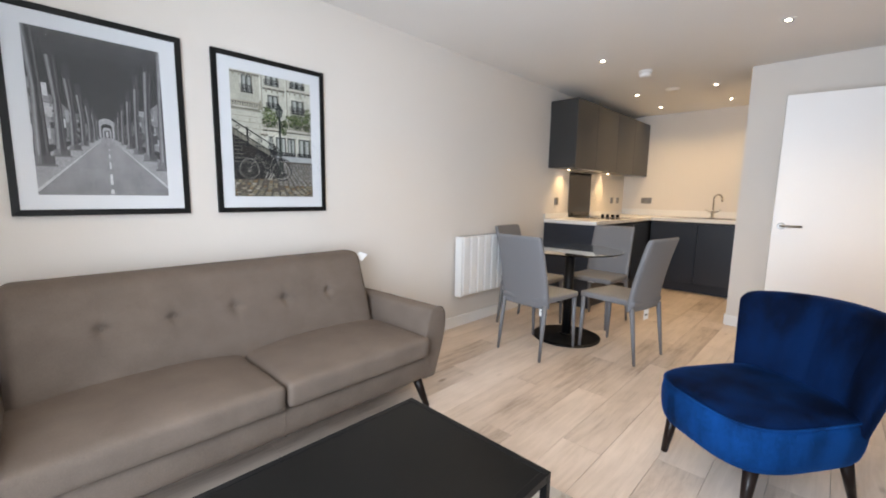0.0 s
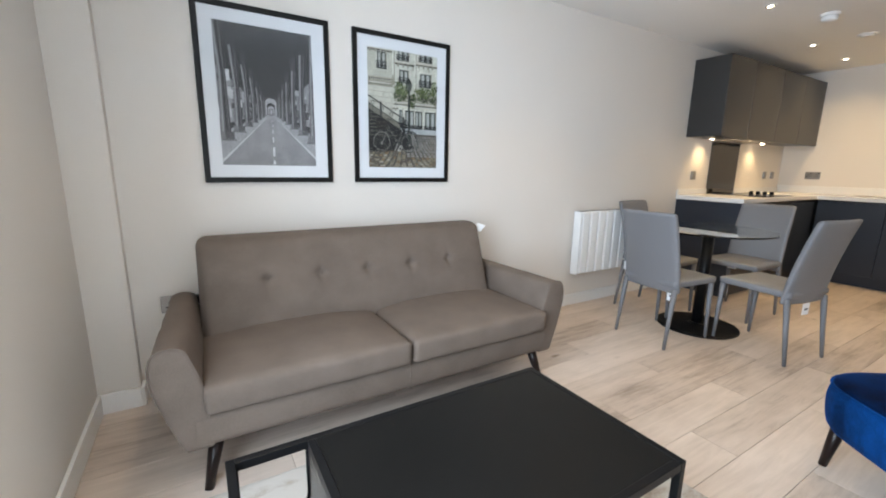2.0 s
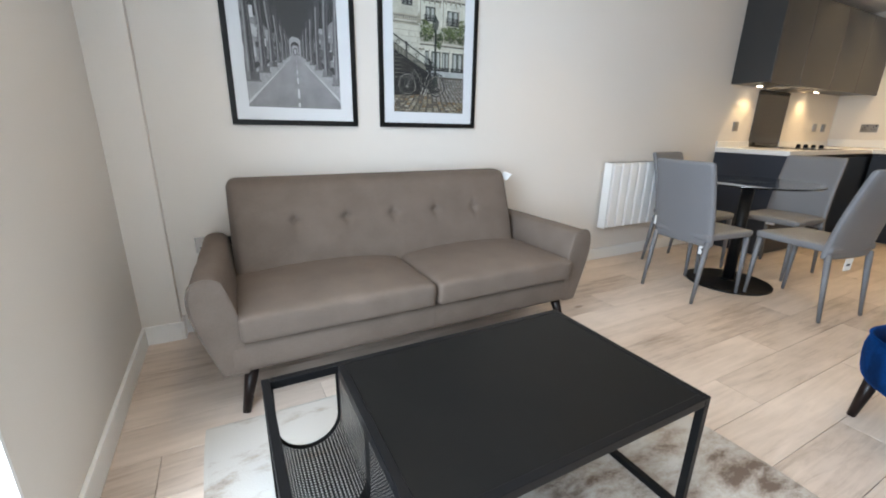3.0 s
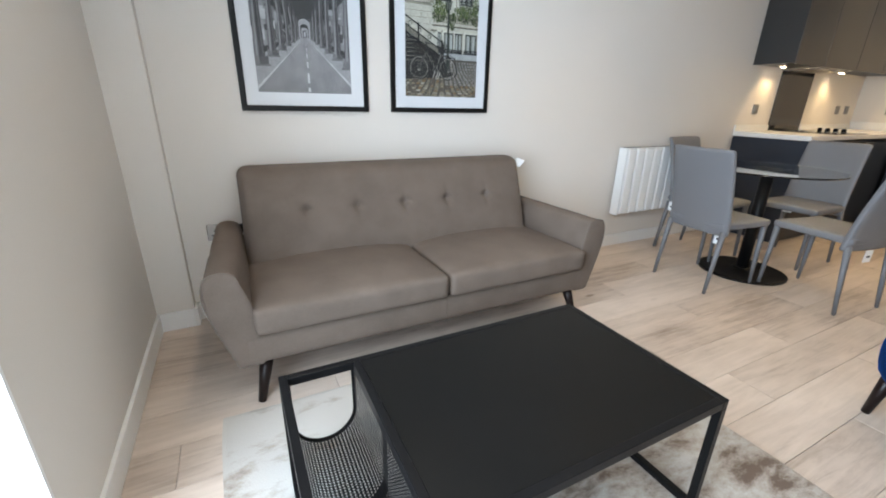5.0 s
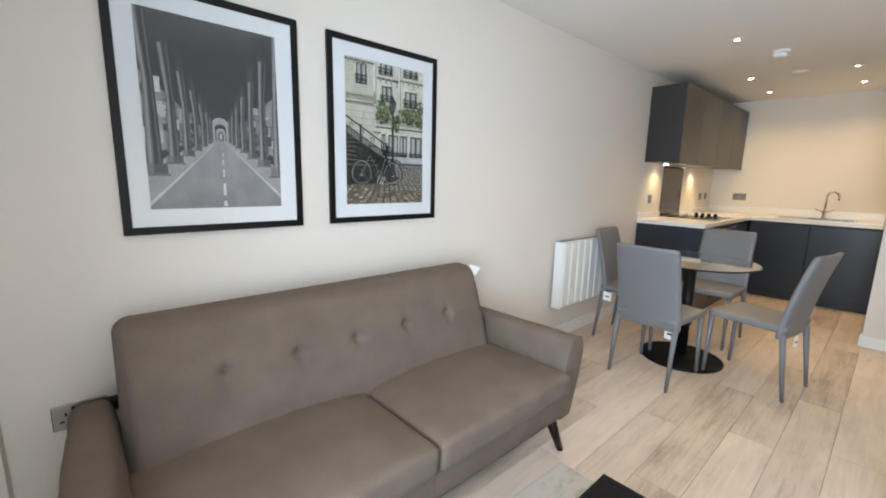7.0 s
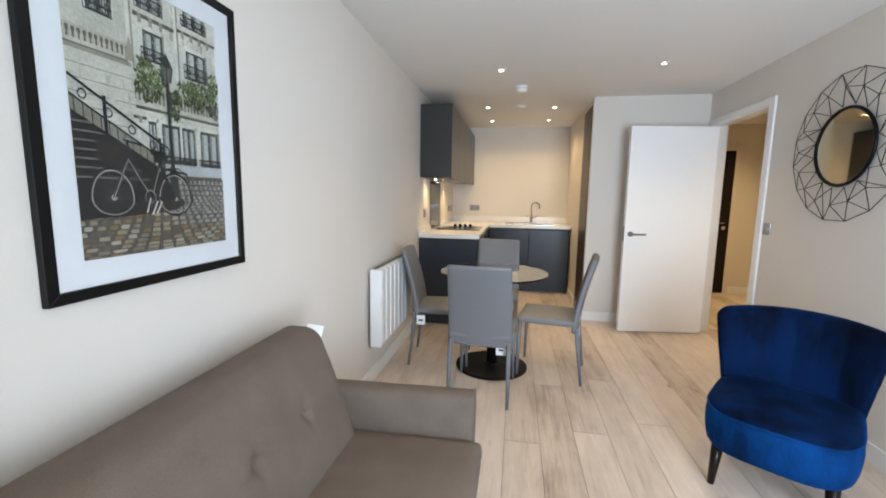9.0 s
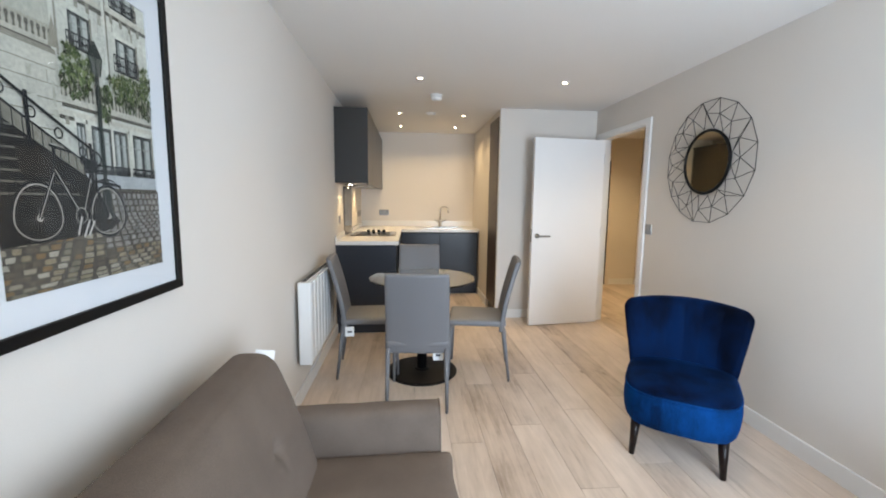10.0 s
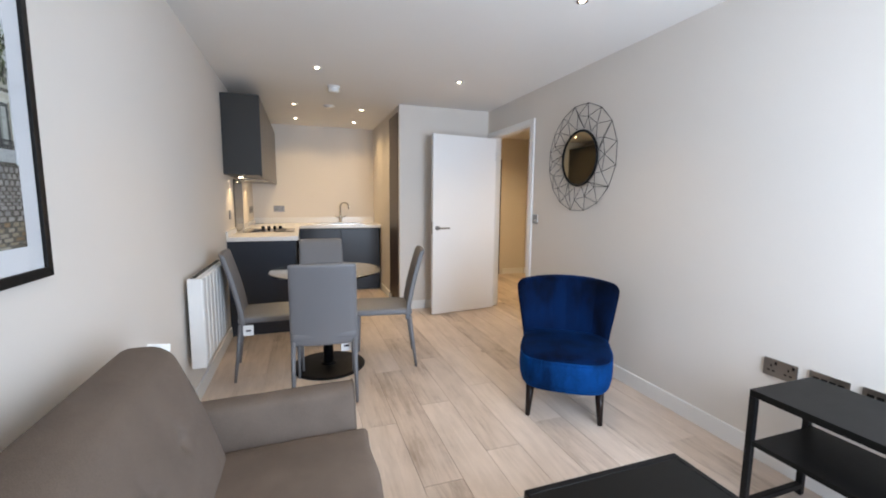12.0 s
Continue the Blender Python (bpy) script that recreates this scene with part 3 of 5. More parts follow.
def slipper_chair():
    """Armless blue velvet chair; front at -y."""
    ob = thing("armchair", -0.066, 2.215, 0, -35, "royal blue velvet armless cocktail chair with dark tapered legs", "armchair")

    def outline(k, z, puckers=0.0, turns=72):
        """The rounded seat plan, scaled by k: full at the front, squarer behind."""
        pts = []
        for i in range(turns):
            a = 2 * math.pi * i / turns
            c, w = math.cos(a), math.sin(a)
            n = 3.5 if w < 0 else 4.5
            g = k * (1 + puckers * (math.sin(19 * a) + 0.7 * math.sin(31 * a + 1)))
            pts.append((g * 0.273 * math.copysign(abs(c) ** (2 / n), c), -0.028 + g * 0.312 * math.copysign(abs(w) ** (2 / n), w), z))
        return pts

    def loft(rings):
        bm = bmesh.new()
        rows = [[bm.verts.new(p) for p in r] for r in rings]
        for r0, r1 in zip(rows, rows[1:]):
            for i in range(len(r0)):
                j = (i + 1) % len(r0)
                bm.faces.new((r0[i], r0[j], r1[j], r1[i]))
        bm.faces.new(rows[0][::-1])
        bm.faces.new(rows[-1])
        return bm

    band = [(0.80, 0.186, 0), (0.87, 0.186, 0), (0.93, 0.192, 0), (0.965, 0.208, 0.001), (0.99, 0.24, 0.002), (1.005, 0.28, 0.0025), (1.008, 0.32, 0.003), (0.995, 0.352, 0.004), (0.97, 0.369, 0.004), (0.90, 0.372, 0)]
    # lit copy on border and piping, shaded copy on pad and back
    part("seat", loft([outline(*b) for b in band]), VELVETLIT, ob, "deep rounded velvet seat border", True)
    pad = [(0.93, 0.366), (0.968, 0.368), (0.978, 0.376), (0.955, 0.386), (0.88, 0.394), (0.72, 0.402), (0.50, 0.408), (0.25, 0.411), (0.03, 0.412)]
    part("seat_pad", loft([outline(k, z, 0.001) for k, z in pad]), VELVET, ob, "velvet seat pad, shaded in its colour", True)
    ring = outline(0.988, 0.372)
    part("piping", tube(ring + ring[:1], 0.0045, 8), VELVETLIT, ob, "piped seat edge", True)

    def back_shape(v, q, half):
        up = max(0.0, (q.z + 1) / 2)
        v.x *= 0.86 + 0.29 * up ** 0.9
        curve = (v.x / 0.29) ** 2
        v.y -= 0.085 * curve
        v.y += 0.13 * up
        if q.z > 0:
            v.z += 0.022 * (1 - q.x ** 2) * q.z - 0.012 * abs(q.x) ** 4
        if q.y < 0:
            flute = abs(math.sin(q.x * math.pi * 3.5))
            v.y -= 0.006 * flute ** 0.6 * (1 - abs(q.x) ** 6) * (0.2 + 0.8 * up)
        return v

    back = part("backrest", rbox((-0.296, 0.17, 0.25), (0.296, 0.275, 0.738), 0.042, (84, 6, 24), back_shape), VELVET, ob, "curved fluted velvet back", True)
    for x in (-0.195, 0.195):
        part("leg", rod((x, -0.235, 0.195), (x * 1.05, -0.262, 0.0), 0.026, 0.014, 16), DARKWOOD, ob, "tapered dark wood leg", True)
        part("leg", rod((x, 0.20, 0.195), (x * 1.05, 0.26, 0.0), 0.026, 0.014, 16), DARKWOOD, ob, "tapered dark wood leg", True)


slipper_chair()


def tv_stand():
    """Black two-tier stand with square tube legs, against the wall."""
    x0, x1, y0, y1, h = 0.055, 0.432, 0.165, 1.165, 0.535
    ob = thing("tv_stand", 0, 0, 0, 0, "black metal two-tier television stand against the wall", "tv stand")
    w = 0.025
    part("top_shelf", box(x0, x1, y0, y1, h - 0.028, h, 0.002), BLACKTOP, ob)
    part("lower_shelf", box(x0 + 0.004, x1 - 0.004, y0 + 0.026, y1 - 0.026, 0.305, 0.325, 0.001), BLACKTOP, ob)
    for x in (x0, x1 - w):
        for y in (y0, y1 - w):
            part("leg", box(x, x + w, y, y + w, 0, h - 0.0285, 0.002), BLACKMETAL, ob)
    for y in (y0, y1 - w):
        part("foot_rail", box(x0 + w, x1 - w, y, y + w, 0.03, 0.055, 0.002), BLACKMETAL, ob)


tv_stand()


def radiator():
    x0, x1, y0, y1, z0, z1 = XW + 0.034, XW + 0.112, 2.70, 3.52, 0.297, 0.823
    ob = thing("radiator", x0, (y0 + y1) / 2, z0, 0, "white electric panel radiator fixed to the wall", "radiator")
    n = 8
    L = y1 - y0
    part("casing", box(0.0, 0.045, -L / 2, L / 2, 0, z1 - z0, 0.006), RADWHITE, ob)
    for i in range(n):
        a = -L / 2 + 0.012 + i * (L - 0.024) / n
        part("fin", box(0.046, 0.073, a + 0.007, a + (L - 0.024) / n - 0.007, 0.006, z1 - z0 - 0.006, 0.009, 3), RADWHITE, ob)
    part("end_cap", box(-0.002, 0.075, -L / 2 - 0.012, -L / 2 - 0.0005, -0.002, z1 - z0 + 0.002, 0.005), RADWHITE, ob)
    part("end_cap", box(-0.002, 0.075, L / 2 + 0.0005, L / 2 + 0.012, -0.002, z1 - z0 + 0.002, 0.005), RADWHITE, ob)
    for i in range(26):
        a = -L / 2 + 0.02 + i * (L - 0.04) / 26
        part("grille_slot", box(0.008, 0.037, a, a + 0.018, z1 - z0 - 0.0005, z1 - z0 + 0.0015), BLACK, ob)
    for a in (-L / 3, L / 3):
        part("bracket", box(-0.0338, -0.0022, a, a + 0.04, 0.1, z1 - z0 - 0.1), RADWHITE, ob)


radiator()


# ---- framed prints ----
TONES = {}


def tone(r, g, b, rough=0.75):
    key = (round(r, 3), round(g, 3), round(b, 3))
    if key not in TONES:
        TONES[key] = mat("print_ink", key, rough, var=0.26, scale=16, fine=110)
    return TONES[key]


class Sheet:
    """A printed sheet: flat shapes laid over one another; u to the right, v up, both 0..1."""

    def __init__(self, w, h):
        self.w, self.h, self.bm, self.mats, self.layer, self.step, self.rise = w, h, bmesh.new(), [], 0, 1, None

    def poly(self, pts, ink):
        if ink not in self.mats:
            self.mats.append(ink)
        pts = self.clip([(u, self.rise(v)) for u, v in pts] if self.rise else pts)
        if len(pts) < 3:
            return
        vs = [self.bm.verts.new((0.000004 * self.layer, u * self.w, v * self.h)) for u, v in pts]
        f = self.bm.faces.new(vs)
        f.material_index = self.mats.index(ink)
        self.layer += self.step

    def clip(self, pts):
        for axis, limit, sign in ((0, 0, 1), (0, 1, -1), (1, 0, 1), (1, 1, -1)):
            out = []
            for i, a in enumerate(pts):
                b = pts[(i + 1) % len(pts)]
                da, db = sign * (a[axis] - limit), sign * (b[axis] - limit)
                if da >= 0:
                    out.append(a)
                if da * db < 0:
                    k = da / (da - db)
                    out.append((a[0] + k * (b[0] - a[0]), a[1] + k * (b[1] - a[1])))
            pts = out
            if not pts:
                return []
        return pts

    def rect(self, u0, v0, u1, v1, ink):
        self.poly([(u0, v0), (u1, v0), (u1, v1), (u0, v1)], ink)

    def line(self, a, b, width, ink):
        k = self.w / self.h
        dx, dy = (b[0] - a[0]), (b[1] - a[1]) / k
        n = math.hypot(dx, dy) or 1
        ox, oy = -dy / n * width / 2, dx / n * width / 2 * k
        self.poly([(a[0] + ox, a[1] + oy), (a[0] - ox, a[1] - oy), (b[0] - ox, b[1] - oy), (b[0] + ox, b[1] + oy)], ink)

    def disc(self, u, v, r, ink, sides=20, a0=0, a1=360, squash=1.0):
        k = self.w / self.h
        self.poly([(u + r * math.cos(radians(a0 + (a1 - a0) * i / sides)), v + r * k * squash * math.sin(radians(a0 + (a1 - a0) * i / sides))) for i in range(sides + (a1 - a0 < 360))], ink)

    def ring(self, u, v, r, width, ink, sides=32):
        k = self.w / self.h
        pts = [(u + r * math.cos(2 * math.pi * i / sides), v + r * k * math.sin(2 * math.pi * i / sides)) for i in range(sides)]
        held, self.step = self.step, 0
        for i in range(sides):
            self.line(pts[i], pts[(i + 1) % sides], width, ink)
        self.step = held
        self.layer += 1


def colonnade(sh):
    """Grey view along a road between rows of iron columns under a viaduct."""
    g = lambda x: tone(x, x, x * 1.04)
    vp = (0.525, 0.40)
    rnd = random.Random(8)
    sh.rect(0, 0, 1, 1, g(0.05))
    for v, c in ((0.97, 0.085), (0.93, 0.072), (0.88, 0.062)):      # the deck's near beams catch a little light
        sh.rect(0, v, 1, v + 0.045, g(c))
    for i in range(5):
        u = 0.12 + 0.19 * i
        sh.poly([(u, 1), (u + 0.02, 1), (vp[0] + (u - vp[0]) * 0.3, 0.66)], g(0.065))
    f = lambda u, top: vp[1] + abs(u - vp[0]) * (0.68 if top else -0.30)
    for side in (-1, 1):          # daylight and trees beyond the columns
        for i in range(9):
            k0, k1 = 1.08 * 0.72 ** i, 1.08 * 0.72 ** (i + 1)
            u0, u1 = vp[0] + side * 0.50 * k0, vp[0] + side * 0.50 * k1
            low, high = lambda u: f(u, 0) + 0.03 * k0, lambda u: f(u, 1) * 0.93
            dim = (1.0, 0.75, 0.5, 0.35)[min(i, 3)]
            sh.poly([(u0, low(u0)), (u1, low(u1)), (u1, high(u1)), (u0, high(u0))], g(0.26 * dim))
            for _ in range(16 if i < 4 else 0):
                u = rnd.uniform(min(u0, u1), max(u0, u1))
                w, v = 0.035 * k0, rnd.uniform(low(u1), high(u1))
                sh.rect(u - w, v, u + w, v + rnd.uniform(0.02, 0.08) * k0, g(dim * rnd.choice((0.10, 0.16, 0.30, 0.45, 0.60))))
    sh.poly([(-0.1, 0), (1.1, 0), (1.1, 0.20), (vp[0] + 0.03, vp[1] - 0.012), (vp[0] - 0.03, vp[1] - 0.012), (-0.1, 0.20)], g(0.33))
    for i in range(8):
        k0, k1 = i / 8, (i + 1) / 8
        y0, y1 = (vp[1] - 0.02) * k0, (vp[1] - 0.02) * k1
        hw = lambda k: 0.545 * (1 - k) + 0.02
        sh.poly([(vp[0] - hw(k0), y0), (vp[0] + hw(k0), y0), (vp[0] + hw(k1), y1), (vp[0] - hw(k1), y1)], g(0.235 + 0.008 * i))
    for side in (-1, 1):
        sh.poly([(vp[0] + side * 0.515, 0.02), (vp[0] + side * 0.55, 0.02), (vp[0] + side * 0.03, vp[1] - 0.03)], g(0.52))
        for i in range(13):      # columns, near ones last
            k = 0.72 ** (12 - i)
            u = vp[0] + side * 0.47 * k
            base, waist, top, w = vp[1] - 0.165 * k, vp[1] + 0.25 * k, vp[1] + 0.80 * k, 0.048 * k + 0.002
            sh.poly([(u - 1.05 * w, base), (u + 1.05 * w, base), (u + 0.75 * w, waist), (u + side * 0.6 * w + 0.9 * w, top), (u + side * 0.6 * w - 0.9 * w, top), (u - 0.75 * w, waist)], g(0.055 + 0.03 * (1 - k)))
            for a, b, c in ((-0.95, -0.62, 0.21), (-0.62, -0.35, 0.30), (-0.35, -0.1, 0.15), (0.5, 0.8, 0.12)):
                sh.poly([(u + a * w, base), (u + b * w, base), (u + 0.7 * b * w, waist), (u + side * 0.6 * w + b * w, vp[1] + 0.62 * k), (u + side * 0.6 * w + a * w, vp[1] + 0.62 * k), (u + 0.7 * a * w, waist)], g(c))
            sh.rect(u - 1.5 * w, base - 0.050 * k, u + 1.6 * w, base + 0.004 * k, g(0.10))
            sh.rect(u - 1.5 * w, base - 0.050 * k, u - 0.2 * w, base + 0.004 * k, g(0.19))
            sh.rect(u - 1.8 * w, base - 0.060 * k, u + 1.9 * w, base - 0.046 * k, g(0.16))
    sh.rect(vp[0] - 0.085, vp[1] - 0.02, vp[0] + 0.085, vp[1] + 0.06, g(0.11))
    for r, h, c in ((0.058, 0.085, 0.36), (0.042, 0.055, 0.05), (0.034, 0.035, 0.34), (0.020, 0.020, 0.07)):   # arches at the far end
        sh.rect(vp[0] - r, vp[1] - 0.022, vp[0] + r, vp[1] + h - r * 0.2, g(c))
        sh.disc(vp[0], vp[1] + h - r * 0.2, r, g(c), 16, 0, 180, 0.75)
    sh.rect(vp[0] - 0.010, vp[1] - 0.018, vp[0] + 0.010, vp[1] + 0.018, g(0.42))
    for k0, k1 in ((0.10, 0.02), (0.36, 0.18), (0.56, 0.45), (0.70, 0.63), (0.80, 0.75), (0.88, 0.85)):
        y0, y1 = (vp[1] - 0.01) * k1, (vp[1] - 0.01) * k0
        w0, w1 = 0.014 * (1 - k1), 0.014 * (1 - k0)
        c = vp[0] + 0.005
        sh.poly([(c - w0, y0), (c + w0, y0), (c + w1, y1), (c - w1, y1)], g(0.56))


def street(sh):
    """Muted colour view of a stone house front with stairs, a lamp post and a bicycle on cobbles."""
    rnd = random.Random(5)
    drawn, hung = (0, 0.105, 0.19, 0.26, 0.305, 0.50, 0.61, 0.70, 0.80, 0.862, 1.0), (0, 0.145, 0.21, 0.30, 0.35, 0.565, 0.69, 0.765, 0.84, 0.905, 1.02)
    sh.rise = lambda v: float(np.interp(v, drawn, hung))
    stone, pale, shade, deep = tone(0.46, 0.455, 0.385), tone(0.55, 0.55, 0.48), tone(0.27, 0.255, 0.205), tone(0.11, 0.10, 0.08)
    iron, glass, curtain, dark = tone(0.018, 0.019, 0.020), tone(0.05, 0.055, 0.05), tone(0.40, 0.42, 0.39), tone(0.020, 0.019, 0.018)
    sh.rect(0, 0, 1, 1, stone)
    sh.rect(0.36, 0.24, 1, 1, pale)
    sh.rect(0, 0.30, 0.36, 0.62, tone(0.50, 0.49, 0.42))
    for v in (0.575, 0.535, 0.495, 0.455, 0.415):          # joints of the left bay
        sh.line((0.0, v), (0.36, v), 0.005, shade)
    for v in (0.43, 0.395, 0.36, 0.325):                   # rustication of the ground floor
        sh.line((0.42, v), (1, v), 0.004, tone(0.36, 0.35, 0.29))
    for _ in range(70):                                    # weather stains
        u, v = rnd.random(), rnd.uniform(0.28, 1)
        sh.rect(u, v, u + rnd.uniform(0.004, 0.03), v + rnd.uniform(0.01, 0.07), tone(*rnd.choice(((0.42, 0.41, 0.34), (0.52, 0.51, 0.44), (0.37, 0.355, 0.29)))))
    for u0, u1 in ((0.335, 0.36), (0.655, 0.675)):
        sh.rect(u0, 0.62, u1, 1, tone(0.60, 0.60, 0.53))
        sh.rect(u1, 0.62, u1 + 0.012, 1, shade)

    def railing(u0, u1, v, h):
        for i in range(int((u1 - u0) / 0.014) + 1):
            x = u0 + i * 0.014
            sh.line((x, v), (x, v + h), 0.006, iron)
        for z in (v, v + h * 0.45, v + h):
            sh.line((u0, z), (u1, z), 0.010, iron)
        for i in range(3):
            sh.ring(u0 + (i + 0.5) * (u1 - u0) / 3, v + h * 0.5, 0.016, 0.007, iron, 10)

    def window(u, v, w, h, rail=0.0):
        sh.rect(u - w * 0.66, v - h * 0.04, u + w * 0.66, v + h * 1.10, tone(0.58, 0.575, 0.50))
        sh.rect(u + w * 0.5, v, u + w * 0.60, v + h * 1.05, shade)
        sh.rect(u - w * 0.5, v, u + w * 0.5, v + h, glass)
        for a, b in ((-0.42, -0.10), (0.06, 0.38)):
            sh.rect(u + w * a, v + h * 0.04, u + w * b, v + h * 0.92, curtain)
            sh.rect(u + w * a, v + h * 0.04, u + w * (a + 0.10), v + h * 0.92, tone(0.22, 0.235, 0.215))
        sh.rect(u - w * 0.5, v + h * 0.66, u + w * 0.5, v + h * 0.69, tone(0.30, 0.30, 0.27))
        if rail:
            railing(u - w * 0.62, u + w * 0.62, v - h * 0.02, rail)

    def ledge(u0, u1, v, h=0.022):
        sh.rect(u0, v, u1, v + h, tone(0.52, 0.50, 0.42))
        sh.rect(u0, v - h * 0.7, u1, v, deep)
        for i in range(int((u1 - u0) / 0.07)):
            sh.rect(u0 + 0.03 + i * 0.07, v - h * 1.5, u0 + 0.052 + i * 0.07, v, shade)

    window(0.19, 0.80, 0.12, 0.145, 0.055)
    ledge(0.0, 0.34, 0.965)
    window(0.49, 0.885, 0.15, 0.10, 0.06)
    window(0.82, 0.905, 0.17, 0.09, 0.05)
    ledge(0.38, 0.655, 0.862)
    ledge(0.68, 1.0, 0.875)
    window(0.50, 0.675, 0.13, 0.135, 0.055)
    window(0.82, 0.655, 0.16, 0.145, 0.07)
    window(0.20, 0.645, 0.10, 0.055)

    def balusters(u0, u1, v, h):
        sh.rect(u0, v, u1, v + h, deep)
        n = int((u1 - u0) / 0.026)
        for i in range(n):
            x = u0 + (i + 0.5) * (u1 - u0) / n
            sh.poly([(x - 0.007, v), (x + 0.007, v), (x + 0.010, v + h * 0.35), (x + 0.004, v + h * 0.75), (x + 0.007, v + h), (x - 0.007, v + h), (x - 0.004, v + h * 0.75), (x - 0.010, v + h * 0.35)], tone(0.42, 0.40, 0.33))
        sh.rect(u0, v + h, u1, v + h * 1.3, tone(0.40, 0.38, 0.31))
        sh.rect(u0, v - h * 0.4, u1, v, tone(0.47, 0.45, 0.38))
        sh.rect(u0, v - h * 0.65, u1, v - h * 0.4, deep)

    balusters(0.0, 0.33, 0.655, 0.042)
    sh.rect(0.0, 0.615, 0.35, 0.632, shade)
    sh.poly([(0.315, 0.64), (0.375, 0.64), (0.36, 0.70), (0.345, 0.76), (0.33, 0.70)], tone(0.30, 0.28, 0.22))
    balusters(0.36, 1.0, 0.515, 0.045)
    ledge(0.34, 1.0, 0.462, 0.016)
    for u, w in ((0.455, 0.05), (0.585, 0.13), (0.72, 0.10), (0.90, 0.16)):
        window(u, 0.305, w, 0.145, 0.03)
    sh.rect(0.42, 0.262, 1, 0.305, tone(0.40, 0.42, 0.42))
    sh.rect(0.42, 0.255, 1, 0.264, deep)

    def leaves(u, v, ru, rv, n, lit):
        for _ in range(n):
            a, r = rnd.uniform(0, 6.283), rnd.random() ** 0.5
            x, y, z = u + ru * r * math.cos(a), v + rv * r * math.sin(a), rnd.uniform(0.006, 0.017)
            t = rnd.uniform(0, 6.283)
            c = rnd.choice(((0.035, 0.05, 0.018), (0.06, 0.085, 0.03), (0.10, 0.135, 0.045), (0.022, 0.03, 0.013)) + (((0.19, 0.225, 0.10), (0.15, 0.185, 0.075)) if lit else ()))
            sh.poly([(x + z * math.cos(t), y + z * math.sin(t)), (x + 0.45 * z * math.cos(t + 1.6), y + 0.45 * z * math.sin(t + 1.6)), (x - z * math.cos(t), y - z * math.sin(t)), (x - 0.45 * z * math.cos(t + 1.6), y - 0.45 * z * math.sin(t + 1.6))], tone(*c))

    for u, v, ru, rv, n in ((0.45, 0.56, 0.09, 0.045, 110), (0.63, 0.53, 0.05, 0.06, 90), (0.80, 0.56, 0.10, 0.04, 110), (0.95, 0.58, 0.06, 0.07, 100)):
        leaves(u, v, ru, rv, n, False)
    for u, v, ru, rv, n in ((0.47, 0.61, 0.11, 0.045, 190), (0.80, 0.60, 0.15, 0.042, 210), (0.96, 0.66, 0.05, 0.06, 70), (0.42, 0.655, 0.05, 0.025, 40)):
        leaves(u, v, ru, rv, n, True)
    # cobbled ground
    sh.rect(0, 0, 1, 0.258, tone(0.085, 0.075, 0.06))
    rows = 17
    sh.step = 0
    for i in range(rows):
        v0 = 0.252 * (1 - i / rows) ** 1.25
        v1 = 0.252 * (1 - (i + 1) / rows) ** 1.25
        n = 25 - i
        for j in range(n + 1):
            u0, u1 = (j - 0.5 * (i % 2) + rnd.uniform(-0.12, 0.12)) / n, (j + 0.9 - 0.5 * (i % 2)) / n
            c = rnd.choice(((0.20, 0.18, 0.135), (0.28, 0.25, 0.19), (0.12, 0.10, 0.075), (0.36, 0.33, 0.27), (0.20, 0.13, 0.065), (0.25, 0.21, 0.14)))
            if u0 > 0.5 and v0 > 0.08:
                c = tuple(0.25 + 0.35 * (x - 0.2) for x in c)
            g, d = 0.13 * (u1 - u0), 0.12 * (v0 - v1)
            j0, j1 = rnd.uniform(-0.8, 0.8) * g, rnd.uniform(-0.8, 0.8) * g
            sh.poly([(u0 + g, v1 + d), (u1 - g + j0, v1 + d), (u1 - 0.7 * g, (v0 + v1) / 2), (u1 - g + j1, v0 - d), (u0 + 1.4 * g - j1, v0 - d)], tone(*c))
    sh.step = 1
    sh.layer += 1
    # stairs and their dark side, with the shadow on the ground
    sh.poly([(0, 0.10), (0.30, 0.105), (0.58, 0.125), (0.66, 0.16), (0.52, 0.24), (0.44, 0.31), (0, 0.44)], dark)
    sh.poly([(0, 0.44), (0.44, 0.30), (0.44, 0.335), (0, 0.49)], tone(0.21, 0.20, 0.16))
    for i in range(7):
        v = 0.405 - i * 0.027
        sh.rect(0, v, 0.10 + 0.05 * i, v + 0.005, tone(0.15, 0.145, 0.12))
    for off, w in ((0.0, 0.013), (0.055, 0.010)):
        sh.line((-0.02, 0.545 - off), (0.51, 0.372 - off), w, iron)
    for i in range(12):
        u = 0.02 + i * 0.042
        v = 0.538 - u * 0.327
        sh.line((u, v - 0.055), (u, v - 0.12), 0.005, iron)
        if i % 3 == 1:
            sh.ring(u, v - 0.028, 0.020, 0.007, iron, 12)
    for u in (0.17, 0.49):
        sh.line((u, 0.555 - u * 0.327), (u, 0.40 - u * 0.327), 0.020, iron)
    sh.ring(0.525, 0.35, 0.028, 0.010, iron, 14)
    sh.line((0.51, 0.372), (0.51, 0.25), 0.012, iron)
    # lamp post
    green = tone(0.025, 0.033, 0.028)
    sh.rect(0.558, 0.20, 0.585, 0.60, green)
    sh.poly([(0.535, 0.17), (0.610, 0.17), (0.595, 0.29), (0.549, 0.29)], green)
    sh.poly([(0.547, 0.60), (0.597, 0.60), (0.615, 0.665), (0.529, 0.665)], tone(0.13, 0.14, 0.12))
    sh.poly([(0.523, 0.665), (0.621, 0.665), (0.595, 0.70), (0.572, 0.735), (0.549, 0.70)], green)
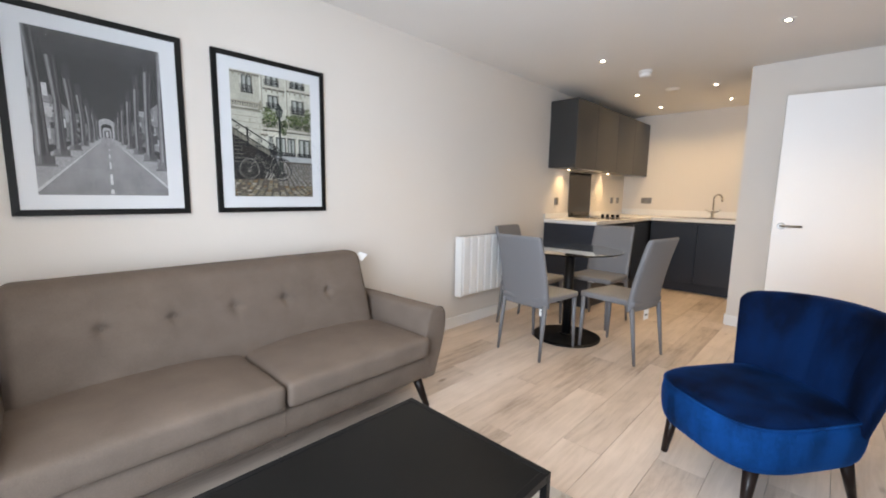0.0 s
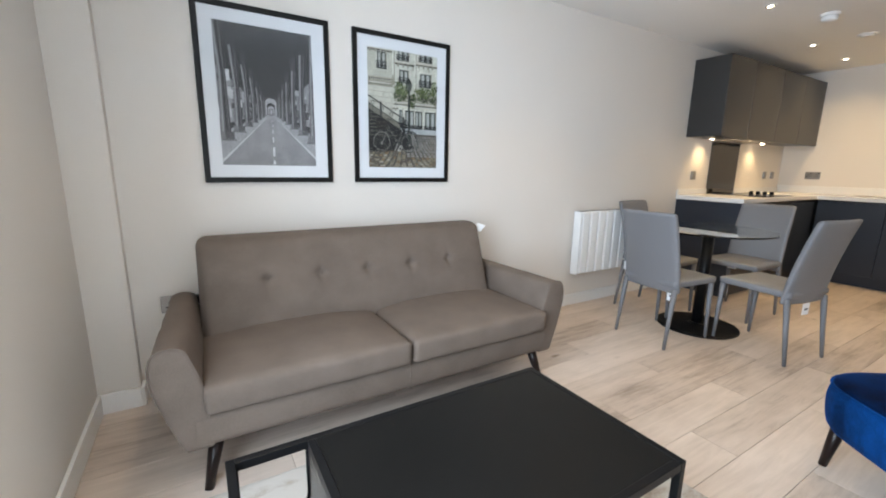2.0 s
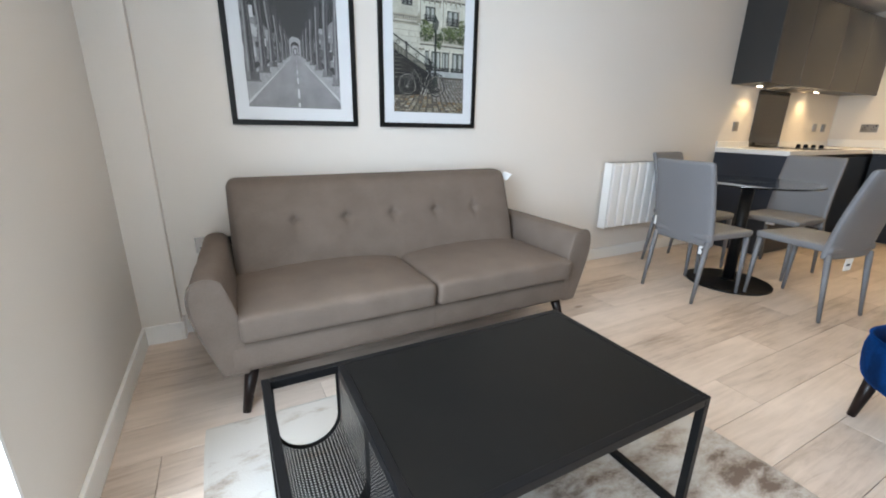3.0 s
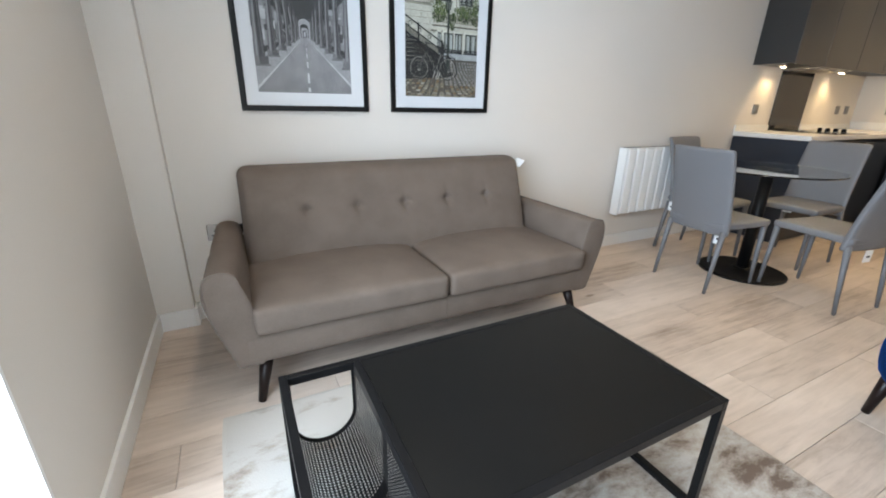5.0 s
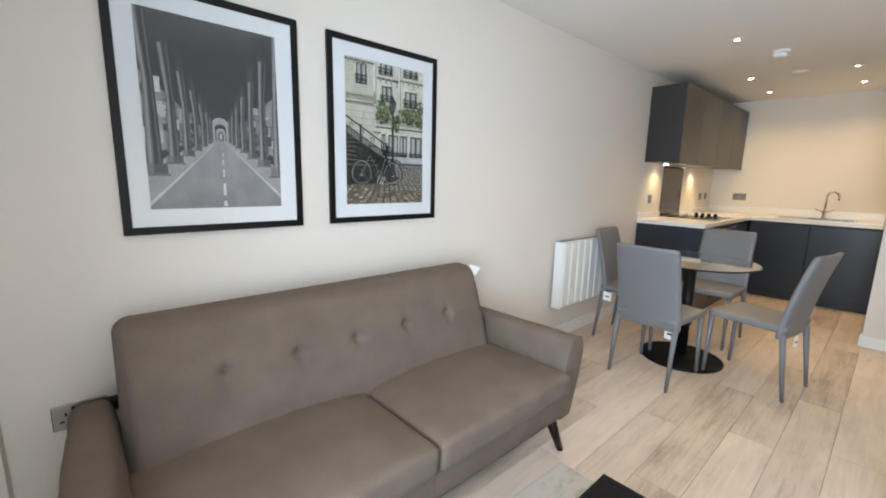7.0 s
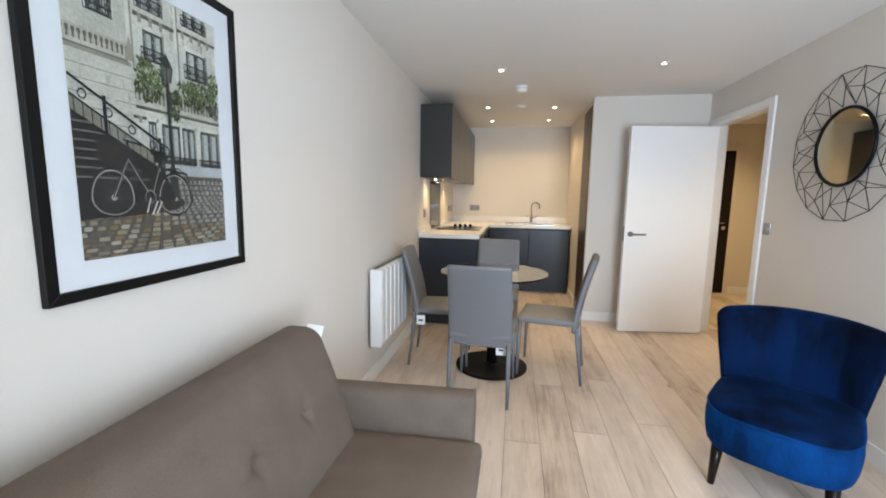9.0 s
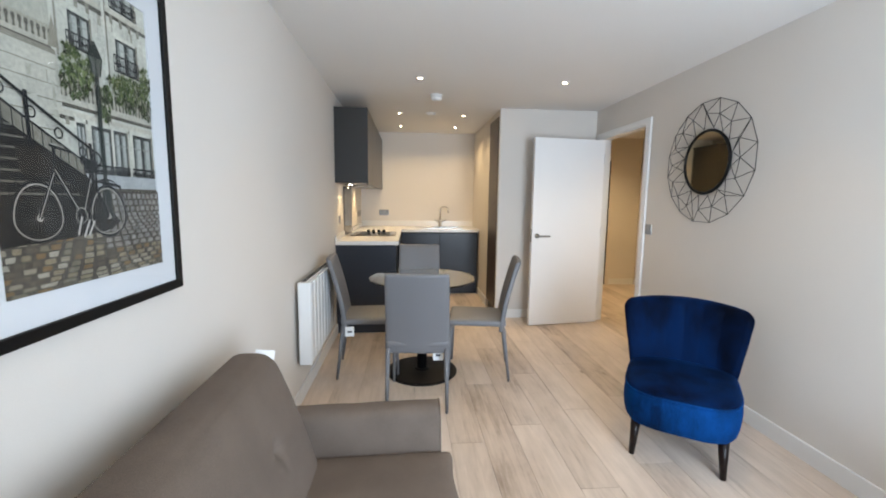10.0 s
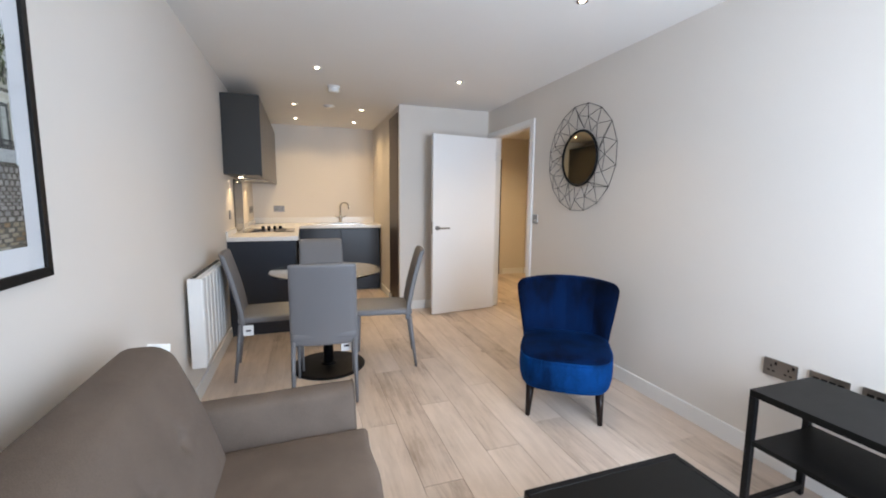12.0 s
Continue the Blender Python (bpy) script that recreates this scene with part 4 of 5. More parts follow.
    for a, b in (((0.547, 0.60), (0.529, 0.665)), ((0.597, 0.60), (0.615, 0.665)), ((0.572, 0.60), (0.572, 0.665))):
        sh.line(a, b, 0.007, green)
    # bicycle
    k = sh.w / sh.h
    w0, w1, r = (0.18, 0.19), (0.575, 0.185), 0.124
    rim = tone(0.34, 0.33, 0.29)
    for c in (w0, w1):
        for i in range(14):
            a = math.pi * i / 14
            sh.line((c[0] - r * math.cos(a), c[1] - r * k * math.sin(a)), (c[0] + r * math.cos(a), c[1] + r * k * math.sin(a)), 0.0018, tone(0.10, 0.098, 0.09))
        sh.ring(c[0], c[1], r, 0.013, iron)
        sh.ring(c[0], c[1], r - 0.010, 0.006, rim)
        sh.ring(c[0], c[1] + 0.012, r + 0.014, 0.006, iron)
        sh.disc(c[0], c[1], 0.016, rim, 10)
    seat, head, crank = (0.475, 0.30), (0.275, 0.31), (0.40, 0.19)
    for a, b in ((w0, head), (head, crank), (crank, seat), (seat, w1), (crank, w1), (head, (0.45, 0.25)), (seat, (0.465, 0.335)), (head, (0.28, 0.365))):
        sh.line(a, b, 0.018, iron)
    for a, b in ((head, (0.395, 0.20)), ((0.415, 0.20), (0.475, 0.29)), (w0, (0.27, 0.30))):
        sh.line(a, b, 0.004, rim)
    sh.line((0.42, 0.342), (0.525, 0.334), 0.028, iron)
    sh.line((0.255, 0.372), (0.37, 0.360), 0.011, iron)
    sh.line((0.265, 0.376), (0.335, 0.371), 0.005, rim)
    sh.poly([(0.115, 0.29), (0.255, 0.285), (0.275, 0.355), (0.10, 0.36)], tone(0.03, 0.026, 0.022))
    sh.line((0.50, 0.285), (0.68, 0.27), 0.013, iron)
    sh.disc(0.40, 0.19, 0.037, iron)
    sh.ring(0.40, 0.19, 0.034, 0.004, rim, 18)
    for a, b in (((0.40, 0.19), (0.37, 0.115)), ((0.445, 0.175), (0.405, 0.105)), ((0.475, 0.17), (0.435, 0.11))):
        sh.line(a, b, 0.011, tone(0.46, 0.45, 0.41))


def sheet_of(x, y0, y1, z0, z1):
    bm = bmesh.new()
    bm.faces.new([bm.verts.new((x, y, z)) for y, z in ((y0, z0), (y1, z0), (y1, z1), (y0, z1))])
    return bm


def framed_print(y0, draw, label, shift=0.0):
    """Black box frame, white mount, printed sheet and glass, hung on the sofa wall; facing +x."""
    W, H, d, fw = 0.632, 0.843, 0.019, 0.026
    ob = thing("framed_print", XW, y0, 1.068, 0, label, "picture", "framed prints over the sofa")
    part("backing", box(0.001, 0.006, 0.004, W - 0.004, 0.004, H - 0.004), BLACK, ob)
    for a in range(4):                                    # mitred bars
        lo, hi = (W, H)[a % 2], (H, W)[a % 2]
        outline = [(0, 0), (lo, 0), (lo - fw, fw), (fw, fw)]
        bm = bmesh.new()
        q = {0: lambda u, v: (u, v), 1: lambda u, v: (W - v, u), 2: lambda u, v: (W - u, H - v), 3: lambda u, v: (v, H - u)}[a]
        back, front = [bm.verts.new((0.001, *q(*p))) for p in outline], [bm.verts.new((d, *q(*p))) for p in outline]
        bm.faces.new(back[::-1])
        bm.faces.new(front)
        for i in range(4):
            bm.faces.new((back[i], back[(i + 1) % 4], front[(i + 1) % 4], front[i]))
        bmesh.ops.recalc_face_normals(bm, faces=bm.faces)
        bmesh.ops.bevel(bm, geom=list(bm.edges), offset=0.0015, segments=1, affect="EDGES")
        part("frame_bar", bm, BLACK, ob)
    iu0, iu1, iv0, iv1 = 0.087 + shift, 0.545 + shift, 0.088, 0.758
    mount = bmesh.new()
    for a, b, c, e in ((fw, W - fw, fw, iv0), (fw, W - fw, iv1, H - fw), (fw, iu0, iv0, iv1), (iu1, W - fw, iv0, iv1)):
        box(0.0063, 0.0110, a, b, c, e, bm=mount)
    part("mount", mount, MOUNT, ob, "white mount board")
    sh = Sheet(iu1 - iu0, iv1 - iv0)
    draw(sh)
    sheet = part("print", sh.bm, sh.mats, ob)
    sheet.location = (0.0066, iu0, iv0)
    g = part("glass", sheet_of(0.0140, fw, W - fw, fw, H - fw), PICGLASS, ob, "clear picture glass")
    g.visible_shadow = False


framed_print(0.068, colonnade, "black framed grey photograph of a road under a viaduct", -0.003)
framed_print(0.832, street, "black framed photograph of a bicycle before a stone house")


def wall_mirror():
    """Round bronze-rimmed mirror in an open wire frame of triangles; hangs on the mirror wall, facing -x."""
    ob = thing("wall_mirror", XE, 2.90, 1.625, 0, "round wall mirror in a black geometric wire frame", "mirror")
    r = 0.212
    m = lathe([(0.001, 0.012), (r, 0.012), (r, 0.018), (0.001, 0.018)], 64)
    turn = Matrix.Rotation(radians(-90), 4, "Y")
    bmesh.ops.transform(m, matrix=turn, verts=m.verts)
    part("mirror_glass", m, MIRROR, ob, "round mirror glass")
    ring = tube([(-0.018, (r + 0.004) * math.cos(2 * math.pi * i / 64), (r + 0.004) * math.sin(2 * math.pi * i / 64)) for i in range(65)], 0.010, 10)
    part("rim", ring, BLACKMETAL, ob, "dark bronze rim", True)
    n = 16
    outer = [(0.425, 0.016, 2 * math.pi * (i + 0.5) / n) for i in range(n)]
    middle = [(0.330, 0.046, 2 * math.pi * i / n) for i in range(n)]
    inner = [(0.232, 0.016, 2 * math.pi * (i + 0.5) / n) for i in range(n)]
    at = lambda p: (-p[1], p[0] * math.cos(p[2]), p[0] * math.sin(p[2]))
    for i in range(n):
        j = (i + 1) % n
        wires = [(outer[i], outer[j]), (outer[i], middle[i]), (outer[i], middle[j]), (middle[i], inner[i]), (middle[j], inner[i])]
        wires.append((middle[i], middle[j]) if i % 3 else (outer[i], inner[j]))
        for a, b in wires:
            part("wire", rod(at(a), at(b), 0.0022, sides=6), BLACKMETAL, ob)


wall_mirror()


# ---- dining set ----
def dining_chair(name="dining_chair"):
    """High-backed upholstered chair; front at -y."""
    ob = thing(name, 0, 0, 0, 0, "grey leatherette dining chair with covered legs at glass table", "chair", "chairs round the glass table")

    def seat_f(v, q, half):
        v.x *= 1 - 0.03 * q.y
        if q.z > 0:
            v.z += 0.012 * (1 - q.x ** 2) * (1 - q.y ** 2)
        return v

    part("seat", rbox((-0.205, -0.225, 0.415), (0.205, 0.205, 0.462), 0.016, (12, 12, 5), seat_f), CHAIR, ob, smooth=True)

    def back_f(v, q, half):
        up = max(0.0, (q.z + 1) / 2)
        v.y += 0.115 * up ** 1.5 - 0.02
        v.y += 0.016 * q.x ** 2 * -1
        v.x *= 1 - 0.05 * up
        return v

    part("backrest", rbox((-0.205, 0.185, 0.375), (0.205, 0.222, 0.905), 0.016, (12, 4, 18), back_f), CHAIR, ob, "slightly curved upholstered back", True)
    for x in (-0.185, 0.185):
        for y, top, dy in ((-0.205, 0.42, -0.012), (0.186, 0.41, 0.050)):
            bm = bmesh.new()
            rings = []
            for z, r, oy in ((top, 0.015, 0), (0.0, 0.009, dy)):
                rings.append([bm.verts.new((x * (1.0 + 0.03 * (z == 0)) + sx * r, y + oy + sy * r, z)) for sx, sy in ((-1, -1), (1, -1), (1, 1), (-1, 1))])
            for i in range(4):
                bm.faces.new((rings[0][i], rings[1][i], rings[1][(i + 1) % 4], rings[0][(i + 1) % 4]))
            bm.faces.new(rings[0])
            bm.faces.new(rings[1][::-1])
            bmesh.ops.recalc_face_normals(bm, faces=bm.faces)
            bmesh.ops.bevel(bm, geom=list(bm.edges), offset=0.004, segments=2, affect="EDGES")
            part("leg", bm, CHAIR, ob, smooth=True)
    tag = part("swing_tag", box(-0.165, -0.10, 0.1295, 0.1315, 0.337, 0.410), TAGWHITE, ob, "white card swing tag with black print")
    part("print_bar", box(-0.148, -0.117, 0.1320, 0.1330, 0.366, 0.378), INK, tag)
    return ob


TX, TY = -1.475, 3.245
chair = dining_chair()
chair.matrix_world = pose(-1.512, 2.835, 0, 0, 0, 176)
for m in (pose(-1.035, 3.245, 0, 0, 0, -100), pose(-1.485, 3.86, 0, 0, 0, -2), pose(-1.885, 3.325, 0, 0, 0, 93)):
    other = copy_thing(chair, m)
    for child in other.children:
        if child.name.startswith("swing_tag") and m.translation.y < 3.3:
            child.location.x += 0.155
            child.location.y += 0.075
            child.location.z -= 0.03
        elif child.name.startswith("swing_tag") and m.translation.x < -1.8:
            child.matrix_basis = pose(-0.082, 0.27, 0, 0, 0, 90)

for child in chair.children:
    if child.name.startswith("swing_tag"):
        child.location.z -= 0.03


def dining_table():
    ob = thing("dining_table", TX, TY, 0, 0, "round glass dining table on a black pedestal", "table")
    R = 0.405
    top = part("tabletop", lathe([(R - 0.004, 0.740), (R, 0.743), (R, 0.748), (R - 0.004, 0.751)], 96), TABLEGLASS, ob, "clear round glass top")
    top.visible_shadow = False
    part("column", rod((0, 0, 0.02), (0, 0, 0.715), 0.038, sides=32), BLACKMETAL, ob, "black tubular column", True)
    part("base_plate", lathe([(0.272, 0.0), (0.275, 0.004), (0.275, 0.012), (0.262, 0.017), (0.06, 0.026), (0.045, 0.034)], 72), BLACKMETAL, ob, "round black base plate")
    part("top_plate", box(-0.10, 0.10, -0.10, 0.10, 0.715, 0.739, 0.003), BLACKMETAL, ob)


dining_table()


# ---- kitchen ----
WT = 0.93                               # worktop height
FX, FY = -1.70, 5.87                    # cabinet fronts: hob run and sink run
YN = 4.20                               # near end of the hob run


def base_units():
    """Base cabinets: the hob run along the sofa wall, then the sink run along the end wall."""
    def unit(name, label, cat, x0, x1, y0, y1, doors):
        ob = thing(name, 0, 0, 0, 0, label, cat, "kitchen base cabinets")
        part("body", box(x0, x1, y0, y1, 0.12, WT - 0.041), CARCASS, ob)
        for d in doors:
            part("door", box(*d, 0.0025), NAVY, ob, "slate blue handleless door")
        return ob

    u = unit("base_cabinet", "slate blue end cabinet under the worktop", "cabinet", XW + 0.004, FX - 0.022, YN + 0.02, 4.655, [(FX - 0.021, FX, YN + 0.02, 4.652, 0.125, WT - 0.075)])
    part("end_panel", box(XW + 0.004, FX, YN, YN + 0.019, 0.0, WT - 0.041, 0.002), NAVY, u, "slate blue end panel")
    unit("base_cabinet", "slate blue corner cabinet beside the oven", "cabinet", XW + 0.004, FX - 0.022, 5.265, YK - 0.004, [(FX - 0.021, FX, 5.268, FY - 0.004, 0.125, WT - 0.075)])
    n, xa, xb = 2, FX + 0.02, XP - 0.02
    step = (xb - xa) / n
    for i in range(n):
        a = xa + i * step
        unit("base_cabinet", "slate blue cabinet under the sink worktop", "cabinet", a, a + step, FY + 0.022, YK - 0.004, [(a + 0.002, a + step - 0.002, FY, FY + 0.021, 0.125, WT - 0.062)])
    tagged(part("plinth", box(XW + 0.01, FX - 0.05, YN + 0.05, FY + 0.05, 0.001, 0.119), NAVY), "dark plinth under the kitchen cabinets", kind="structure")
    tagged(part("plinth", box(FX - 0.049, XP - 0.018, FY + 0.05, FY + 0.07, 0.001, 0.119), NAVY), "dark plinth under the sink cabinets", kind="structure")


def oven():
    ob = thing("oven", FX, 4.96, 0.13, 0, "black glass built-in oven with a black bar handle", "oven", "")
    part("body", box(-0.54, -0.004, -0.299, 0.299, 0, 0.745), CARCASS, ob)
    part("oven_door", box(-0.003, 0.018, -0.297, 0.297, 0.06, 0.60, 0.003), BLACKGLASS, ob, "black glass oven door")
    part("control_panel", box(-0.003, 0.018, -0.297, 0.297, 0.605, 0.72, 0.003), BLACKGLASS, ob)
    h = part("handle", rod((0.055, -0.25, 0.56), (0.055, 0.25, 0.56), 0.008, sides=14), BLACK, ob, "black bar handle", True)
    for y in (-0.22, 0.22):
        part("stand_off", rod((0.018, y, 0.56), (0.052, y, 0.56), 0.006), CHROME, h)
    for y in (-0.15, 0.0, 0.15):
        part("knob", rod((0.018, y, 0.66), (0.036, y, 0.66), 0.018, 0.016, 20), CHROME, ob, "steel control knob")


def worktop():
    ob = thing("worktop", 0, 0, WT, 0, "white quartz L-shaped worktop with upstand", "worktop")
    sx0, sx1, sy0, sy1 = -1.22, -0.82, 5.98, 6.34
    # hob run, then the sink run in four pieces round the bowl
    part("slab", box(XW + 0.003, FX + 0.02, YN - 0.012, FY - 0.021, -0.04, 0, 0.003), QUARTZ, ob)
    bm = box(XW + 0.003, sx0, FY - 0.020, YK - 0.002, -0.04, 0)
    box(sx1, XP - 0.003, FY - 0.020, YK - 0.002, -0.04, 0, bm=bm)
    box(sx0, sx1, FY - 0.020, sy0, -0.04, 0, bm=bm)
    box(sx0, sx1, sy1, YK - 0.002, -0.04, 0, bm=bm)
    part("slab", bm, QUARTZ, ob)
    part("upstand", box(XW + 0.002, XW + 0.016, YN - 0.012, 4.735, 0.001, 0.055, 0.002), QUARTZ, ob)
    part("upstand", box(XW + 0.002, XW + 0.016, 5.335, YK - 0.018, 0.001, 0.055, 0.002), QUARTZ, ob)
    part("upstand", box(XW + 0.002, XP - 0.003, YK - 0.016, YK - 0.002, 0.001, 0.085, 0.002), QUARTZ, ob)


def sink():
    ob = thing("sink", -1.02, 6.16, WT, 0, "stainless steel sink bowl with drainer grooves in the worktop", "sink")
    bm = box(-0.199, 0.199, -0.179, 0.179, -0.17, -0.165)
    for a, b, c, d in ((-0.199, -0.193, -0.179, 0.179), (0.193, 0.199, -0.179, 0.179), (-0.193, 0.193, -0.179, -0.173), (-0.193, 0.193, 0.173, 0.179)):
        box(a, b, c, d, -0.165, 0.001, bm=bm)
    part("bowl", bm, CHROME, ob)
    for a, b, c, d in ((-0.46, 0.215, -0.195, -0.18), (-0.46, 0.215, 0.18, 0.195), (-0.46, -0.445, -0.18, 0.18), (0.2, 0.215, -0.18, 0.18), (-0.215, -0.2, -0.18, 0.18)):
        part("rim", box(a, b, c, d, 0.001, 0.005, 0.001), CHROME, ob)
    for i in range(7):
        part("drainer_rib", box(-0.44, -0.22, -0.15 + i * 0.048, -0.14 + i * 0.048, 0.001, 0.004, 0.001), CHROME, ob)
    part("waste", lathe([(0.035, -0.165), (0.04, -0.163), (0.03, -0.161)], 24), NICKEL, ob)


def tap():
    ob = thing("tap", -1.10, 6.385, WT, 0, "chrome swan-neck mixer tap with two lever handles", "tap")
    part("body", lathe([(0.026, 0), (0.026, 0.012), (0.017, 0.02), (0.017, 0.10), (0.013, 0.115)], 24), CHROME, ob, smooth=True)
    pts = [(0, 0, 0.10), (0, 0, 0.24)]
    pts += [(0.055 - 0.055 * math.cos(math.pi * i / 12), -0.055 + 0.055 * math.cos(math.pi * i / 12), 0.25 + 0.055 * math.sin(math.pi * i / 12)) for i in range(13)]
    pts += [(0.11, -0.11, 0.215)]
    part("spout", tube(pts, 0.0105, 14), CHROME, ob, "arched chrome spout", True)
    for s in (-1, 1):
        part("lever", tube([(s * 0.012, 0, 0.07), (s * 0.045, 0, 0.085), (s * 0.085, -0.01, 0.11)], 0.007, 10), CHROME, ob, smooth=True)


def hob():
    ob = thing("hob", -1.975, 5.035, WT, 0, "black glass ceramic hob with four control knobs", "hob")
    part("glass", box(-0.25, 0.25, -0.29, 0.29, 0.001, 0.007, 0.002), BLACKGLASS, ob)
    for x, y, r in ((-0.12, -0.16, 0.085), (-0.12, 0.06, 0.07), (0.11, -0.16, 0.07), (0.11, 0.06, 0.085)):
        part("ring", lathe([(r, 0.0071), (r, 0.0078), (r - 0.004, 0.0078), (r - 0.004, 0.0071)], 40, at=(x, y, 0)), NICKEL, ob)
    for i in range(4):
        part("knob", lathe([(0.019, 0.0072), (0.019, 0.02), (0.015, 0.036), (0.002, 0.037)], 20, at=(-0.10 + i * 0.063, 0.225, 0)), BLACK, ob, "black rotary knob")


def wall_units():
    z0, z1, xf = 1.497, 2.208, -1.975
    edges = [4.235, 4.735, 5.335, 5.90, 6.463]
    for i, (a, b) in enumerate(zip(edges, edges[1:])):
        ob = thing("wall_cabinet", XW, a, z0, 0, "graphite wall cabinet with handleless door", "cabinet", "kitchen wall cabinets")
        part("body", box(0.003, xf - XW - 0.021, 0.001 + (0.02 if i == 0 else 0), b - a - 0.001, 0.012, z1 - z0 - 0.002), CARCASS, ob)
        part("base_panel", box(0.003, xf - XW - 0.021, 0.001 + (0.02 if i == 0 else 0), b - a - 0.001, 0.0, 0.011), GRAPHITE, ob)
        part("door", box(xf - XW - 0.02, xf - XW, 0.002 + (0.018 if i == 0 else 0), b - a - 0.002, -0.012, z1 - z0, 0.002), GRAPHITE, ob, "graphite satin door")
        if i == 0:
            part("end_panel", box(0.002, xf - XW, 0.0, 0.019, -0.002, z1 - z0, 0.002), GRAPHITE, ob, "graphite end panel")


def hood():
    ob = thing("cooker_hood", -2.13, 5.035, 1.472, 0, "slim stainless steel cooker hood under the wall cabinets", "cooker hood")
    part("canopy", box(-0.15, 0.133, -0.295, 0.295, 0.0125, 0.0245, 0.002), CHROME, ob)
    part("visor", box(-0.13, 0.128, -0.293, 0.293, 0.006, 0.012, 0.002), CHROME, ob)
    for y in (-0.145, 0.145):
        part("filter", box(-0.11, 0.11, y - 0.13, y + 0.13, 0.0, 0.0055), NICKEL, ob)


def tall_cupboard():
    ob = thing("larder_cupboard", XP, (TY0 + TY1) / 2, 0, 0, "tall dark brown built-in cupboard in the side wall", "cupboard")
    w = (TY1 - TY0) / 2
    part("body", box(0.022, 0.088, -w + 0.003, w - 0.003, 0.001, TZ - 0.003), CARCASS, ob)
    part("door", box(-0.006, 0.021, -w + 0.004, w - 0.004, 0.10, 1.30, 0.003), BROWNWOOD, ob, "dark brown tall door")
    part("door", box(-0.006, 0.021, -w + 0.004, w - 0.004, 1.304, TZ - 0.006, 0.003), BROWNWOOD, ob, "dark brown upper door")


def splashback():
    tagged(part("splashback", box(XW + 0.002, XW + 0.010, 4.74, 5.33, WT + 0.002, 1.475, 0.001), BRONZEGLASS), "bronze tinted glass splashback behind the hob", "splashback")


for make in (base_units, oven, worktop, sink, tap, hob, wall_units, hood, tall_cupboard, splashback):
    make()


# ---- wall and ceiling fittings ----
def plate(name, m, w, h, label, cat, kind):
    """A metal wall plate; local x along the wall, z up, face towards -y."""
    ob = new(name)
    ob.matrix_world = m
    tagged(ob, label, cat, "sockets and switches")
    part("face_plate", box(-w / 2, w / 2, -0.008, -0.0005, -h / 2, h / 2, 0.003), NICKEL, ob, "brushed steel plate")
    if kind == "socket":
        for cx in ((-0.037, 0.037) if w > 0.1 else (0.0,)):
            for dx, dz, a, b in ((0, 0.014, 0.0035, 0.006), (-0.011, -0.010, 0.006, 0.0035), (0.011, -0.010, 0.006, 0.0035)):
                part("pin_hole", box(cx + dx - a, cx + dx + a, -0.0092, -0.0083, dz - b - 0.004, dz + b - 0.004), BLACK, ob)
            part("rocker", box(cx + 0.020 - 0.005, cx + 0.020 + 0.005, -0.0115, -0.0085, 0.018, 0.034, 0.001), BLACK, ob)
    elif kind == "av":
        for cx in (-0.045, -0.015, 0.015, 0.045):
            part("module", box(cx - 0.0115, cx + 0.0115, -0.0100, -0.0083, -0.022, 0.022, 0.001), BLACK, ob, "black outlet module")
    else:
        part("rocker", box(-0.012, 0.012, -0.0125, -0.0085, -0.016, 0.016, 0.002), NICKEL, ob)
    return ob


plate("socket", pose(XE - 0.001, 1.325, 0.490, 0, 0, -90), 0.146, 0.086, "brushed steel double socket above the tv stand", "socket", "socket")
plate("media_plate", pose(XE - 0.001, 1.135, 0.497, 0, 0, -90), 0.146, 0.086, "steel media outlet plate behind the tv stand", "outlet", "av")
plate("media_plate", pose(XE - 0.001, 0.950, 0.502, 0, 0, -90), 0.146, 0.086, "steel media outlet plate behind the tv stand", "outlet", "av")
plate("light_switch", pose(XE - 0.001, 3.545, 1.108, 0, 0, -90), 0.086, 0.086, "brushed steel light switch beside the door", "switch", "switch")
plate("socket", pose(XW + 0.001, -0.10, 0.47, 0, 0, 90), 0.146, 0.086, "steel double socket low on the wall beside the sofa", "socket", "socket")
plate("socket", pose(XW + 0.001, 4.45, 1.125, 0, 0, 90), 0.086, 0.086, "steel switched outlet above the worktop", "socket", "switch")
plate("socket", pose(XW + 0.001, 6.05, 1.135, 0, 0, 90), 0.086, 0.086, "steel cooker switch above the worktop", "socket", "switch")
plate("socket", pose(XW + 0.001, 6.26, 1.135, 0, 0, 90), 0.086, 0.086, "steel switched outlet above the worktop", "socket", "switch")
plate("socket", pose(-1.955, YK - 0.001, 1.14, 0, 0, 0), 0.146, 0.086, "steel double socket on the wall beside the sink", "socket", "socket")
plug = thing("plug", XW + 0.012, -0.062, 0.475, 0, "black plug in the double socket", "plug")
part("body", rbox((0.0, -0.024, -0.006), (0.045, 0.10, 0.034), 0.008, (5, 7, 5)), BLACK, plug, smooth=True)
part("cable", tube([(0.02, 0.05, -0.003), (0.022, 0.09, -0.03), (0.015, 0.16, -0.14), (0.012, 0.20, -0.34), (0.012, 0.24, -0.46)], 0.004, 8), BLACK, plug, smooth=True)


